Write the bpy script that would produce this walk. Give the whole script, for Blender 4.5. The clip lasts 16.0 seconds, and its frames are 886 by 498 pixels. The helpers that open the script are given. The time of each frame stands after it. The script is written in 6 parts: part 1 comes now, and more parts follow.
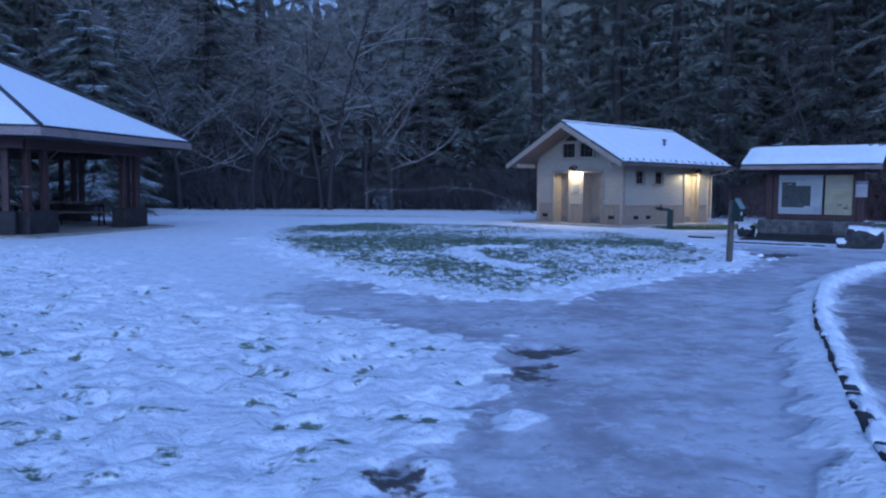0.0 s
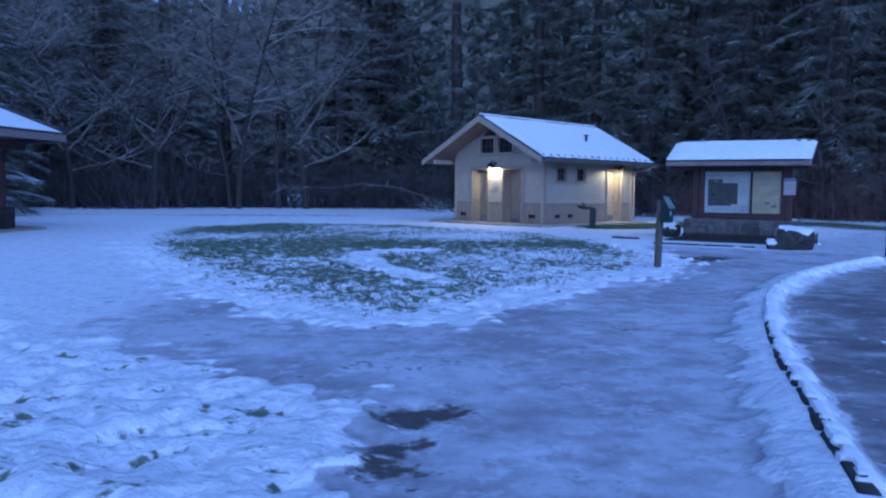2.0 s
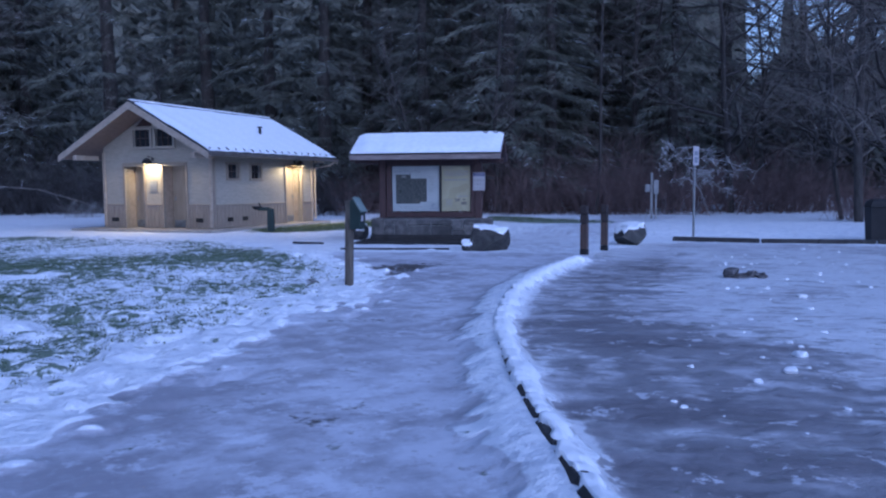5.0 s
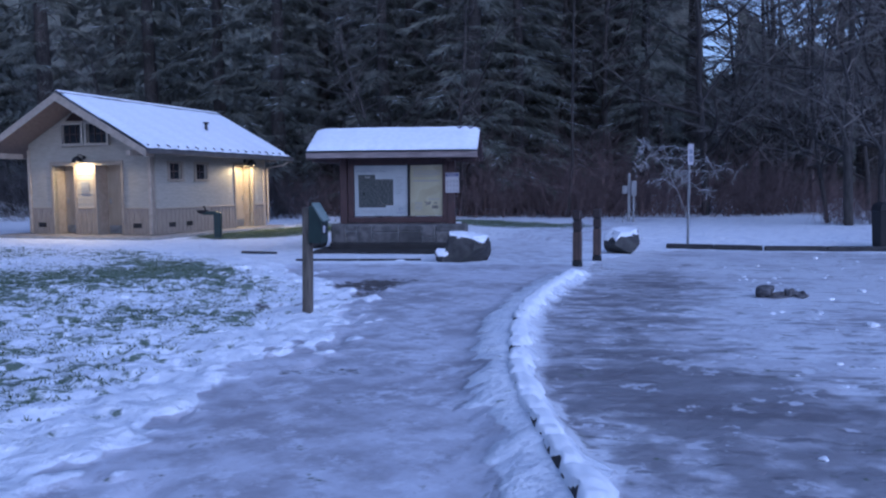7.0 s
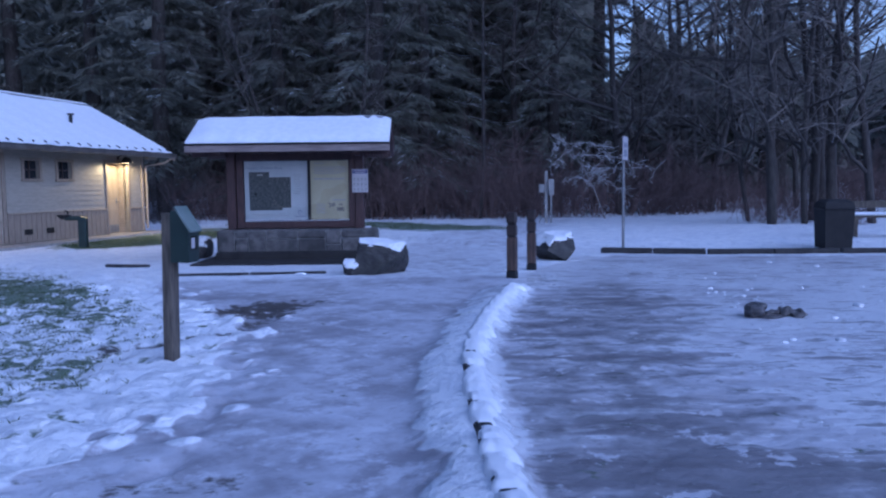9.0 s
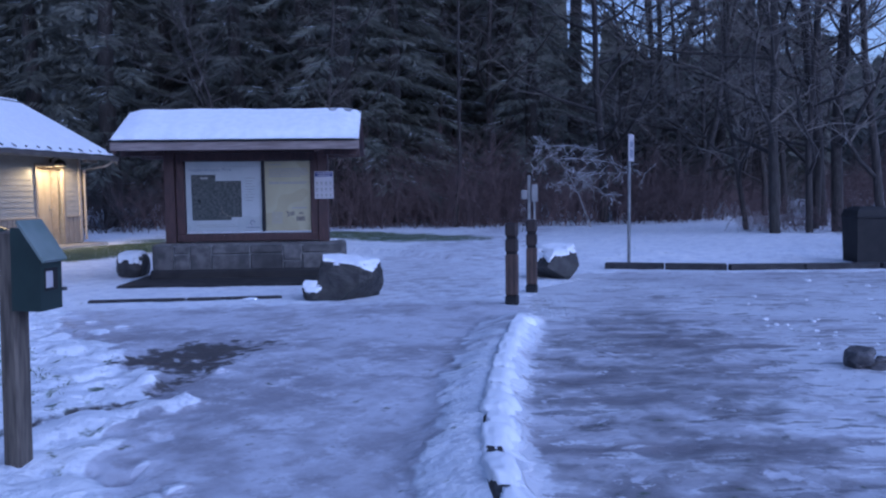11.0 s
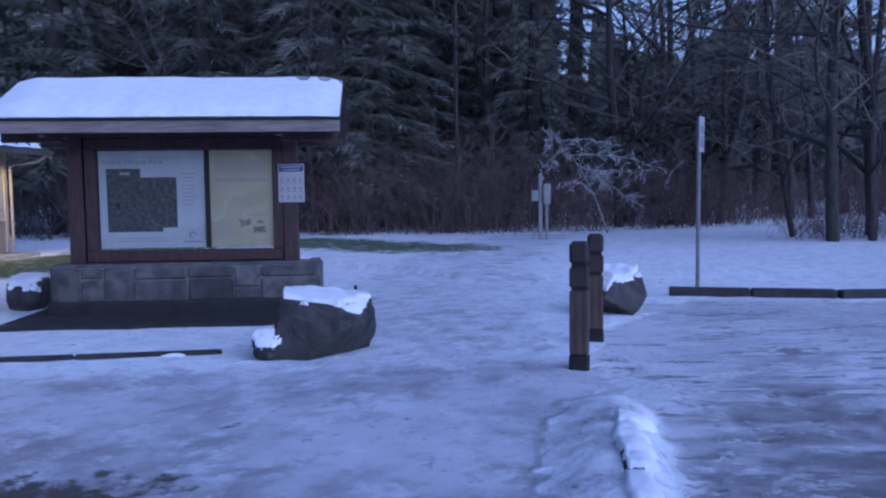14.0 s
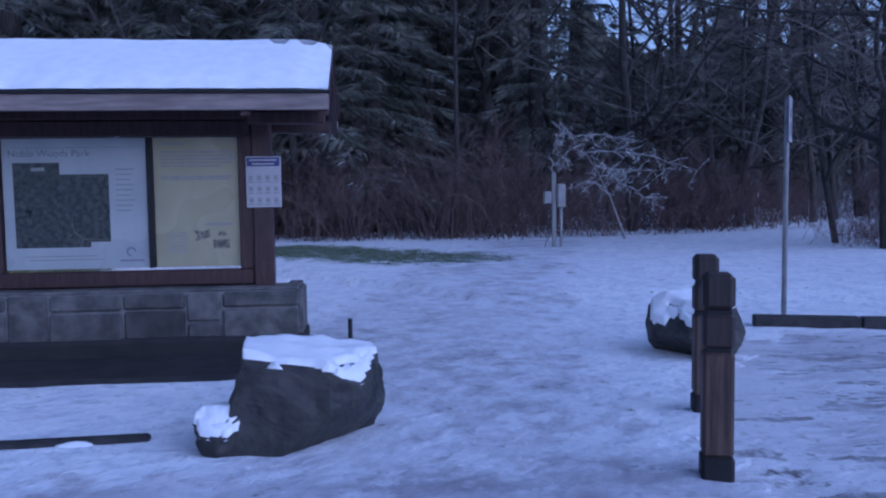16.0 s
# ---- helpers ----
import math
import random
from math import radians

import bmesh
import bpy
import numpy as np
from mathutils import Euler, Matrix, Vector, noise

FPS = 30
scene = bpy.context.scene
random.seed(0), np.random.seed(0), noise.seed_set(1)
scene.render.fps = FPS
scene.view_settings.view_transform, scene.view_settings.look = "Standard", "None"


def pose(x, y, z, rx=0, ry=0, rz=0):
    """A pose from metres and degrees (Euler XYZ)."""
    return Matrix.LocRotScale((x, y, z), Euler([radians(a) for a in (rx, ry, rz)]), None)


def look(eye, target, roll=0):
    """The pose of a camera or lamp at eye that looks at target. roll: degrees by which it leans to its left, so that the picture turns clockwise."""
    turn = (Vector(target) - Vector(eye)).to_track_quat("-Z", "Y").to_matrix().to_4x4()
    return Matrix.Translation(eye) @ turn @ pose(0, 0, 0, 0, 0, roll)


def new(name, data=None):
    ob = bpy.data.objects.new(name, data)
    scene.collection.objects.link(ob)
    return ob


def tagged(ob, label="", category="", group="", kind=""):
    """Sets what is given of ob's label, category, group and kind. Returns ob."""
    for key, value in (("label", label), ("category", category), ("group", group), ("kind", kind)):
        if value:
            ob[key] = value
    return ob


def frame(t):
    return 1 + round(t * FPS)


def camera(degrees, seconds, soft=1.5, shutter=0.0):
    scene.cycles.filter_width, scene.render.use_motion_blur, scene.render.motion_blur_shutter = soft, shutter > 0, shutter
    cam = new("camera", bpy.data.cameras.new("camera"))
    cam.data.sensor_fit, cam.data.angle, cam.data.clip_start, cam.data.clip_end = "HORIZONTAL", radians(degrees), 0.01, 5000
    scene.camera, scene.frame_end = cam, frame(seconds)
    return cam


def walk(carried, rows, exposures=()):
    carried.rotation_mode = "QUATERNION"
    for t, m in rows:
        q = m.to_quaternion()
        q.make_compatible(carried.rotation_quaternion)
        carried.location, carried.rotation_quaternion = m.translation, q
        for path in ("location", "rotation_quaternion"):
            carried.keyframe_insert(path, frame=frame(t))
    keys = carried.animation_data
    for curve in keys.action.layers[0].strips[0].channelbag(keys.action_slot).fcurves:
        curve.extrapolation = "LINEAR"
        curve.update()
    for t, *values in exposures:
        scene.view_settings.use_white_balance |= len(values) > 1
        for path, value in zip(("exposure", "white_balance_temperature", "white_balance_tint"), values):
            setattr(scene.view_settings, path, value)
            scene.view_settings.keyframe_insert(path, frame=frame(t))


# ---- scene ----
cam = camera(57.3, 16.0, soft=2.2)
PATH = [
    (0, (0.228, 0.233, 1.345), (0.219, 2.227, 1.198), 0.6),
    (0.5, (0.352, 0.7, 1.322), (0.441, 2.693, 1.174), 0.8),
    (1, (0.406, 1.193, 1.326), (0.526, 3.184, 1.178), 0.8),
    (1.5, (0.558, 1.661, 1.334), (0.71, 3.65, 1.184), 0.7),
    (2, (0.766, 2.228, 1.344), (0.938, 4.214, 1.193), 0.6),
    (2.5, (0.907, 2.695, 1.344), (1.09, 4.681, 1.196), 0.4),
    (3, (1.089, 3.264, 1.363), (1.286, 5.248, 1.211), 0.4),
    (3.5, (1.182, 3.801, 1.41), (1.617, 5.747, 1.255), 0.1),
    (4, (1.334, 4.213, 1.421), (1.969, 6.102, 1.259), -0.1),
    (4.5, (1.514, 4.722, 1.4), (2.302, 6.553, 1.242), -0.3),
    (4.7, (1.61, 4.937, 1.388), (2.475, 6.733, 1.23), -0.4),
    (7, (2.465, 7.296, 1.412), (3.467, 9.019, 1.255), -0.4),
    (7.5, (2.749, 7.957, 1.352), (3.888, 9.593, 1.195), -0.5),
    (8, (2.949, 8.454, 1.399), (4.117, 10.07, 1.242), -0.4),
    (8.5, (3.293, 8.897, 1.376), (4.488, 10.493, 1.218), -0.6),
    (9, (3.52, 9.389, 1.371), (4.727, 10.976, 1.213), -0.7),
    (11.5, (5.131, 11.817, 1.342), (6.411, 13.347, 1.2), -0.7),
    (12, (5.477, 12.315, 1.357), (6.759, 13.843, 1.213), -0.7),
    (12.5, (5.756, 12.828, 1.339), (7.043, 14.353, 1.199), -0.8),
    (13, (6.118, 13.298, 1.336), (7.406, 14.822, 1.196), -0.8),
    (13.5, (6.388, 13.79, 1.352), (7.681, 15.309, 1.214), -0.7),
    (14, (6.742, 14.251, 1.347), (8.044, 15.763, 1.206), -0.7),
    (14.5, (6.998, 14.796, 1.359), (8.309, 16.299, 1.221), -0.7),
    (15, (7.339, 15.232, 1.344), (8.654, 16.733, 1.204), -0.8),
    (15.5, (7.682, 15.771, 1.361), (9.002, 17.267, 1.224), -0.8),
    (16, (8.033, 16.228, 1.35), (9.358, 17.719, 1.212), -0.8),
]
walk(cam, [(t, look(eye, target, roll)) for t, eye, target, roll in PATH],
     exposures=[(0, 0.12, 3990, 21), (1.5, 0.07, 3790, 23), (3.3, 0.12, 3950, 23), (4, 0.30, 4120, 27), (7, 0.34, 4390, 28), (9, 0.25, 4310, 29), (12.5, 0.30, 4390, 31), (16, 0.18, 4340, 31)])

# ---- world and light: an overcast winter dusk ----
world = bpy.data.worlds.new("dusk_sky")
scene.world = world
world.use_nodes = True
wn = world.node_tree
sky = wn.nodes.new("ShaderNodeTexSky")
sky.sky_type = "NISHITA"
sky.sun_disc = False
sky.sun_elevation = radians(9)
sky.sun_rotation = radians(200)
sky.air_density, sky.dust_density, sky.ozone_density = 1.2, 2.0, 3.0
cloud = wn.nodes.new("ShaderNodeHueSaturation")
cloud.inputs["Saturation"].default_value = 0.55
wn.links.new(sky.outputs[0], cloud.inputs["Color"])
wn.links.new(cloud.outputs[0], wn.nodes["Background"].inputs[0])
wn.nodes["Background"].inputs[1].default_value = 0.15
sun_data = bpy.data.lights.new("sun", "SUN")
sun_data.energy, sun_data.angle, sun_data.color = 1.0, radians(60), (0.95, 0.97, 1.0)
sun = new("sun", sun_data)
sun.matrix_world = look((17, -14, 18), (2, 14, 0))

# ---- small tools ----
def vnoise(x, y, seed=0):
    """Smooth value noise on arrays, -1 to 1."""
    xi, yi = np.floor(x).astype(np.int64), np.floor(y).astype(np.int64)
    fx, fy = x - xi, y - yi
    fx, fy = fx * fx * (3 - 2 * fx), fy * fy * (3 - 2 * fy)

    def h(a, b):
        n = (a * 374761393 + b * 668265263 + seed * 974634777) & 0xFFFFFFFF
        n = ((n ^ (n >> 13)) * 1274126177) & 0xFFFFFFFF
        return ((n ^ (n >> 16)) & 0xFFFF) / 32767.5 - 1
    return (h(xi, yi) * (1 - fx) + h(xi + 1, yi) * fx) * (1 - fy) + (h(xi, yi + 1) * (1 - fx) + h(xi + 1, yi + 1) * fx) * fy


def fbm(x, y, octaves=4, seed=0):
    out, amp, total = 0, 1.0, 0
    for k in range(octaves):
        out = out + amp * vnoise(x * 2 ** k + 17.3 * k, y * 2 ** k - 9.1 * k, seed + k)
        total += amp
        amp *= 0.5
    return out / total


def smooth(a, b, x):
    t = np.clip((x - a) / (b - a), 0, 1)
    return t * t * (3 - 2 * t)


def poly_distance(x, y, poly):
    """Signed distance to a polygon in plan, positive inside."""
    best, inside = np.full(x.shape, 1e9), np.zeros(x.shape, bool)
    for (ax, ay), (bx, by) in zip(poly, poly[1:] + poly[:1]):
        dx, dy = bx - ax, by - ay
        t = np.clip(((x - ax) * dx + (y - ay) * dy) / (dx * dx + dy * dy + 1e-9), 0, 1)
        best = np.minimum(best, np.hypot(x - ax - t * dx, y - ay - t * dy))
        if ay != by:
            inside ^= ((ay > y) != (by > y)) & (x < dx * (y - ay) / (by - ay) + ax)
    return np.where(inside, best, -best)


def line_distance(x, y, line):
    best = np.full(np.shape(x), 1e9)
    for (ax, ay), (bx, by) in zip(line, line[1:]):
        dx, dy = bx - ax, by - ay
        t = np.clip(((x - ax) * dx + (y - ay) * dy) / (dx * dx + dy * dy + 1e-9), 0, 1)
        best = np.minimum(best, np.hypot(x - ax - t * dx, y - ay - t * dy))
    return best


class Shape:
    """Collects the faces of one mesh."""

    def __init__(self):
        self.v, self.f = [], []

    def add(self, verts, faces):
        n = len(self.v)
        self.v += [tuple(p) for p in verts]
        self.f += [tuple(i + n for i in f) for f in faces]
        return self

    def box(self, c, s, b=0.006, m=None):
        """A box with chamfered edges: centre, size, chamfer, turned by the matrix m about its centre."""
        hx, hy, hz = s[0] / 2, s[1] / 2, s[2] / 2
        b = min(b, hx * 0.8, hy * 0.8, hz * 0.8)
        verts, idx = [], {}
        for sx in (-1, 1):
            for sy in (-1, 1):
                for sz in (-1, 1):
                    for k, p in enumerate(((hx, hy - b, hz - b), (hx - b, hy, hz - b), (hx - b, hy - b, hz))):
                        idx[sx, sy, sz, k] = len(verts)
                        verts.append(Vector((p[0] * sx, p[1] * sy, p[2] * sz)))
        faces = []
        for k in range(3):
            o = [j for j in range(3) if j != k]
            for sg in (-1, 1):
                ring = []
                for a, c2 in ((-1, -1), (1, -1), (1, 1), (-1, 1)):
                    q = [0, 0, 0]
                    q[k], q[o[0]], q[o[1]] = sg, a, c2
                    ring.append(idx[q[0], q[1], q[2], k])
                faces.append(ring if (sg > 0) == (k != 1) else ring[::-1])
            for a in (-1, 1):
                for c2 in (-1, 1):
                    p, q = [0, 0, 0], [0, 0, 0]
                    p[k], q[k] = -1, 1
                    p[o[0]] = q[o[0]] = a
                    p[o[1]] = q[o[1]] = c2
                    f = [idx[(*p, o[0])], idx[(*q, o[0])], idx[(*q, o[1])], idx[(*p, o[1])]]
                    faces.append(f)
        for sx in (-1, 1):
            for sy in (-1, 1):
                for sz in (-1, 1):
                    faces.append([idx[sx, sy, sz, k] for k in range(3)])
        m = m or Matrix()
        return self.add([m @ p + Vector(c) for p in verts], faces)

    def tube(self, pts, radii, sides=8, cap=True):
        pts = [Vector(p) for p in pts]
        verts, faces = [], []
        for i, p in enumerate(pts):
            d = (pts[min(i + 1, len(pts) - 1)] - pts[max(i - 1, 0)]).normalized()
            a = d.cross(Vector((0.31, 0.87, 0.12)) if abs(d.y) < 0.9 else Vector((1, 0, 0))).normalized()
            b = d.cross(a)
            for k in range(sides):
                w = 2 * math.pi * k / sides
                verts.append(p + (a * math.cos(w) + b * math.sin(w)) * radii[i])
        for i in range(len(pts) - 1):
            for k in range(sides):
                n = (k + 1) % sides
                faces.append((i * sides + k, i * sides + n, (i + 1) * sides + n, (i + 1) * sides + k))
        if cap:
            faces.append(tuple(range(sides)))
            faces.append(tuple((len(pts) - 1) * sides + k for k in range(sides)))
        return self.add(verts, faces)

    def prism(self, outline, y0, y1):
        """An outline in x and z, drawn out along y."""
        n = len(outline)
        verts = [(x, y0, z) for x, z in outline] + [(x, y1, z) for x, z in outline]
        faces = [tuple(range(n)), tuple(range(2 * n - 1, n - 1, -1))]
        faces += [(i, (i + 1) % n, n + (i + 1) % n, n + i) for i in range(n)]
        return self.add(verts, faces)

    def mesh(self, name, mat, shade=False):
        me = bpy.data.meshes.new(name)
        me.from_pydata(self.v, [], self.f)
        me.materials.append(mat)
        bm = bmesh.new()
        bm.from_mesh(me)
        bmesh.ops.recalc_face_normals(bm, faces=bm.faces)
        bm.to_mesh(me)
        bm.free()
        if shade:
            me.polygons.foreach_set("use_smooth", [True] * len(me.polygons))
        me.update()
        return me


def part(name, shape, mat, parent, label="", shade=False):
    ob = new(name, shape if isinstance(shape, bpy.types.Mesh) else shape.mesh(name, mat, shade))
    ob.parent = parent
    return tagged(ob, label)


def thing(name, m, label, category, group="", kind=""):
    ob = new(name)
    ob.matrix_basis = m
    return tagged(ob, label, category, group, kind)


def solid(name, shape, mat, m, label, category, group="", kind="", shade=False):
    ob = new(name, shape if isinstance(shape, bpy.types.Mesh) else shape.mesh(name, mat, shade))
    ob.matrix_basis = m
    return tagged(ob, label, category, group, kind)


def array_mesh(name, verts, faces, mat, shade=False):
    me = bpy.data.meshes.new(name)
    verts, faces = np.asarray(verts, np.float32), np.asarray(faces, np.int32)
    me.vertices.add(len(verts))
    me.vertices.foreach_set("co", verts.ravel())
    k = faces.shape[1]
    me.loops.add(faces.size)
    me.loops.foreach_set("vertex_index", faces.ravel())
    me.polygons.add(len(faces))
    me.polygons.foreach_set("loop_start", np.arange(0, faces.size, k, dtype=np.int32))
    me.polygons.foreach_set("use_smooth", np.full(len(faces), shade))
    me.materials.append(mat)
    me.update(calc_edges=True)
    return me


# ---- materials ----
def nodes_of(name):
    m = bpy.data.materials.new(name)
    m.use_nodes = True
    t = m.node_tree
    return m, t, t.nodes["Principled BSDF"]


def node(t, kind, **settings):
    n = t.nodes.new(kind)
    for key, value in settings.items():
        n.inputs[key.replace("_", " ")].default_value = value
    return n


def mixed(t, fac, a, b):
    """A colour mix; each of fac, a and b is a socket or a value."""
    n = t.nodes.new("ShaderNodeMix")
    n.data_type = "RGBA"
    for sock, value in ((n.inputs[0], fac), (n.inputs[6], a), (n.inputs[7], b)):
        if isinstance(value, bpy.types.NodeSocket):
            t.links.new(value, sock)
        elif isinstance(value, (tuple, list)):
            sock.default_value = (*value, 1)
        else:
            sock.default_value = value
    return n.outputs[2]


def mathn(t, op, a, b=0.0, c=None):
    n = t.nodes.new("ShaderNodeMath")
    n.operation = op
    for i, value in enumerate((a, b) if c is None else (a, b, c)):
        if isinstance(value, bpy.types.NodeSocket):
            t.links.new(value, n.inputs[i])
        else:
            n.inputs[i].default_value = value
    return n.outputs[0]


def step(t, value, low, high):
    n = t.nodes.new("ShaderNodeMapRange")
    n.interpolation_type = "SMOOTHSTEP"
    t.links.new(value, n.inputs[0])
    n.inputs[1].default_value, n.inputs[2].default_value = low, high
    return n.outputs[0]


def noise_of(t, vector, scale, detail=4, rough=0.55):
    n = node(t, "ShaderNodeTexNoise", Scale=scale, Detail=detail, Roughness=rough)
    t.links.new(vector, n.inputs["Vector"])
    return n.outputs["Fac"]


def bump(t, bsdf, height, strength, distance):
    n = node(t, "ShaderNodeBump", Strength=strength, Distance=distance)
    t.links.new(height, n.inputs["Height"])
    t.links.new(n.outputs[0], bsdf.inputs["Normal"])


def surface(name, dark, light, scale=6, stretch=(1, 1, 1), rough=0.7, rough_var=0.15, relief=0.3, depth=0.01, metal=0.0,
            stain=0.0, stain_colour=(0.03, 0.03, 0.03), snow=None, vary=0.0, snow_colour=(0.80, 0.84, 0.90)):
    """Two colours mixed by noise at two scales; stain: large blotches; snow: lies where the face points up past this value."""
    m, t, p = nodes_of(name)
    co = t.nodes.new("ShaderNodeTexCoord")
    mp = t.nodes.new("ShaderNodeMapping")
    mp.inputs["Scale"].default_value = stretch
    t.links.new(co.outputs["Object"], mp.inputs[0])
    fine, big = noise_of(t, mp.outputs[0], scale, 6), noise_of(t, co.outputs["Object"], scale * 0.17, 3)
    col = mixed(t, step(t, fine, 0.3, 0.7), dark, light)
    if stain:
        col = mixed(t, mathn(t, "MULTIPLY", step(t, big, 0.48, 0.68), stain), col, stain_colour)
    if vary:
        info = t.nodes.new("ShaderNodeObjectInfo")
        hsv = t.nodes.new("ShaderNodeHueSaturation")
        t.links.new(mathn(t, "MULTIPLY_ADD", info.outputs["Random"], vary, 1 - vary / 2), hsv.inputs["Value"])
        t.links.new(col, hsv.inputs["Color"])
        col = hsv.outputs[0]
    if snow is not None:
        geo = t.nodes.new("ShaderNodeNewGeometry")
        sep = t.nodes.new("ShaderNodeSeparateXYZ")
        t.links.new(geo.outputs["Normal"], sep.inputs[0])
        lying = step(t, mathn(t, "MULTIPLY_ADD", mathn(t, "SUBTRACT", fine, 0.5), 0.9, sep.outputs["Z"]), snow - 0.12, snow + 0.12)
        col = mixed(t, lying, col, snow_colour)
    t.links.new(col, p.inputs["Base Color"])
    t.links.new(mathn(t, "MULTIPLY_ADD", big, rough_var, rough - rough_var / 2), p.inputs["Roughness"])
    p.inputs["Metallic"].default_value = metal
    if relief:
        bump(t, p, fine, relief, depth)
    return m


def ground_material():
    m, t, p = nodes_of("snowy_ground")
    geo = t.nodes.new("ShaderNodeNewGeometry")
    pos = geo.outputs["Position"]
    zone = t.nodes.new("ShaderNodeAttribute")
    zone.attribute_name = "zones"
    sep = t.nodes.new("ShaderNodeSeparateColor")
    t.links.new(zone.outputs["Color"], sep.inputs[0])
    lawn, ice, slush = sep.outputs[0], sep.outputs[1], sep.outputs[2]
    soil = zone.outputs["Alpha"]
    fine, mid, big = noise_of(t, pos, 11, 6, 0.62), noise_of(t, pos, 3.2, 6, 0.6), noise_of(t, pos, 0.7, 5)
    turn = t.nodes.new("ShaderNodeMapping")
    turn.inputs["Rotation"].default_value = (0, 0, radians(38))
    mp = t.nodes.new("ShaderNodeMapping")
    mp.inputs["Scale"].default_value = (0.42, 1.9, 1)
    t.links.new(pos, turn.inputs[0])
    t.links.new(turn.outputs[0], mp.inputs[0])
    streak, streak2 = noise_of(t, mp.outputs[0], 1.0, 7, 0.62), noise_of(t, mp.outputs[0], 3.6, 5)
    snow = mixed(t, step(t, mid, 0.35, 0.65), (0.74, 0.77, 0.83), (0.88, 0.90, 0.93))
    grain, crumple = noise_of(t, pos, 22, 4, 0.6), noise_of(t, pos, 6.5, 5, 0.68)
    thin = mathn(t, "ADD", mathn(t, "MULTIPLY", crumple, 0.7), mathn(t, "MULTIPLY", grain, 0.3))
    snow = mixed(t, mathn(t, "MULTIPLY", step(t, thin, 0.51, 0.60), 0.6), snow, (0.50, 0.53, 0.60))
    # trodden ice on the path
    icy = mixed(t, step(t, mathn(t, "ADD", mathn(t, "MULTIPLY", big, 0.55), mathn(t, "MULTIPLY", mid, 0.45)), 0.40, 0.60), (0.305, 0.300, 0.340), (0.58, 0.59, 0.655))
    icy = mixed(t, mathn(t, "MULTIPLY", step(t, fine, 0.5, 0.75), 0.35), icy, (0.58, 0.60, 0.66))
    spots = mathn(t, "MULTIPLY", step(t, mathn(t, "ADD", mathn(t, "MULTIPLY", mid, 0.55), mathn(t, "MULTIPLY", fine, 0.45)), 0.56, 0.66), 0.55)
    icy = mixed(t, spots, icy, (0.19, 0.175, 0.19))
    blot, crumb = noise_of(t, pos, 2.1, 6, 0.7), noise_of(t, pos, 7.0, 5, 0.7)
    icy = mixed(t, mathn(t, "MULTIPLY", step(t, mathn(t, "ADD", mathn(t, "MULTIPLY", blot, 0.6), mathn(t, "MULTIPLY", crumb, 0.4)), 0.51, 0.60), 0.65), icy, (0.70, 0.72, 0.79))
    icy = mixed(t, mathn(t, "MULTIPLY", step(t, crumple, 0.54, 0.66), 0.45), icy, (0.26, 0.245, 0.28))
    col = mixed(t, step(t, mathn(t, "ADD", ice, mathn(t, "MULTIPLY", mathn(t, "SUBTRACT", mid, 0.5), 0.9)), 0.38, 0.62), snow, icy)
    # slush and wet asphalt in the car park
    wet = mixed(t, step(t, mathn(t, "ADD", mathn(t, "MULTIPLY", streak, 0.7), mathn(t, "MULTIPLY", mid, 0.3)), 0.40, 0.54), (0.285, 0.275, 0.305), (0.62, 0.625, 0.68))
    patch = mathn(t, "ADD", mathn(t, "MULTIPLY", streak2, 0.45), mathn(t, "ADD", mathn(t, "MULTIPLY", big, 0.35), mathn(t, "MULTIPLY", fine, 0.2)))
    wet = mixed(t, mathn(t, "MULTIPLY", step(t, mathn(t, "MULTIPLY_ADD", mathn(t, "SUBTRACT", 1.0, slush), 0.16, patch), 0.492, 0.515), 0.9), wet, (0.76, 0.78, 0.83))
    wet = mixed(t, mathn(t, "MULTIPLY", step(t, mathn(t, "MULTIPLY_ADD", mathn(t, "SUBTRACT", mid, 0.5), 1.2, slush), 1.05, 1.4), 0.75), wet, (0.125, 0.116, 0.13))
    wet = mixed(t, mathn(t, "MULTIPLY", step(t, fine, 0.58, 0.66), 0.5), wet, (0.17, 0.16, 0.18))
    puddle = mathn(t, "ADD", mathn(t, "MULTIPLY", streak2, 0.6), mathn(t, "MULTIPLY", blot, 0.4))
    wet = mixed(t, mathn(t, "MULTIPLY", step(t, puddle, 0.565, 0.585), 0.7), wet, (0.15, 0.14, 0.155))
    wet = mixed(t, mathn(t, "MULTIPLY", step(t, mathn(t, "ADD", mathn(t, "MULTIPLY", crumb, 0.5), mathn(t, "MULTIPLY", blot, 0.5)), 0.565, 0.59), 0.8), wet, (0.66, 0.67, 0.73))
    slushy = step(t, mathn(t, "ADD", mathn(t, "MULTIPLY", slush, 1.6), mathn(t, "MULTIPLY", mathn(t, "SUBTRACT", streak, 0.5), 0.9)), 0.35, 0.6)
    col = mixed(t, slushy, col, wet)
    # grass that shows through thin snow
    blade = mixed(t, fine, (0.030, 0.060, 0.022), (0.085, 0.135, 0.05))
    tuft = mathn(t, "ADD", lawn, mathn(t, "MULTIPLY", mathn(t, "SUBTRACT", mathn(t, "ADD", mathn(t, "MULTIPLY", fine, 0.45), mathn(t, "MULTIPLY", mid, 0.55)), 0.5), 4.6))
    col = mixed(t, mathn(t, "MULTIPLY", step(t, tuft, 0.45, 0.85), 0.9), col, blade)
    earth = mixed(t, fine, (0.030, 0.026, 0.024), (0.105, 0.093, 0.088))
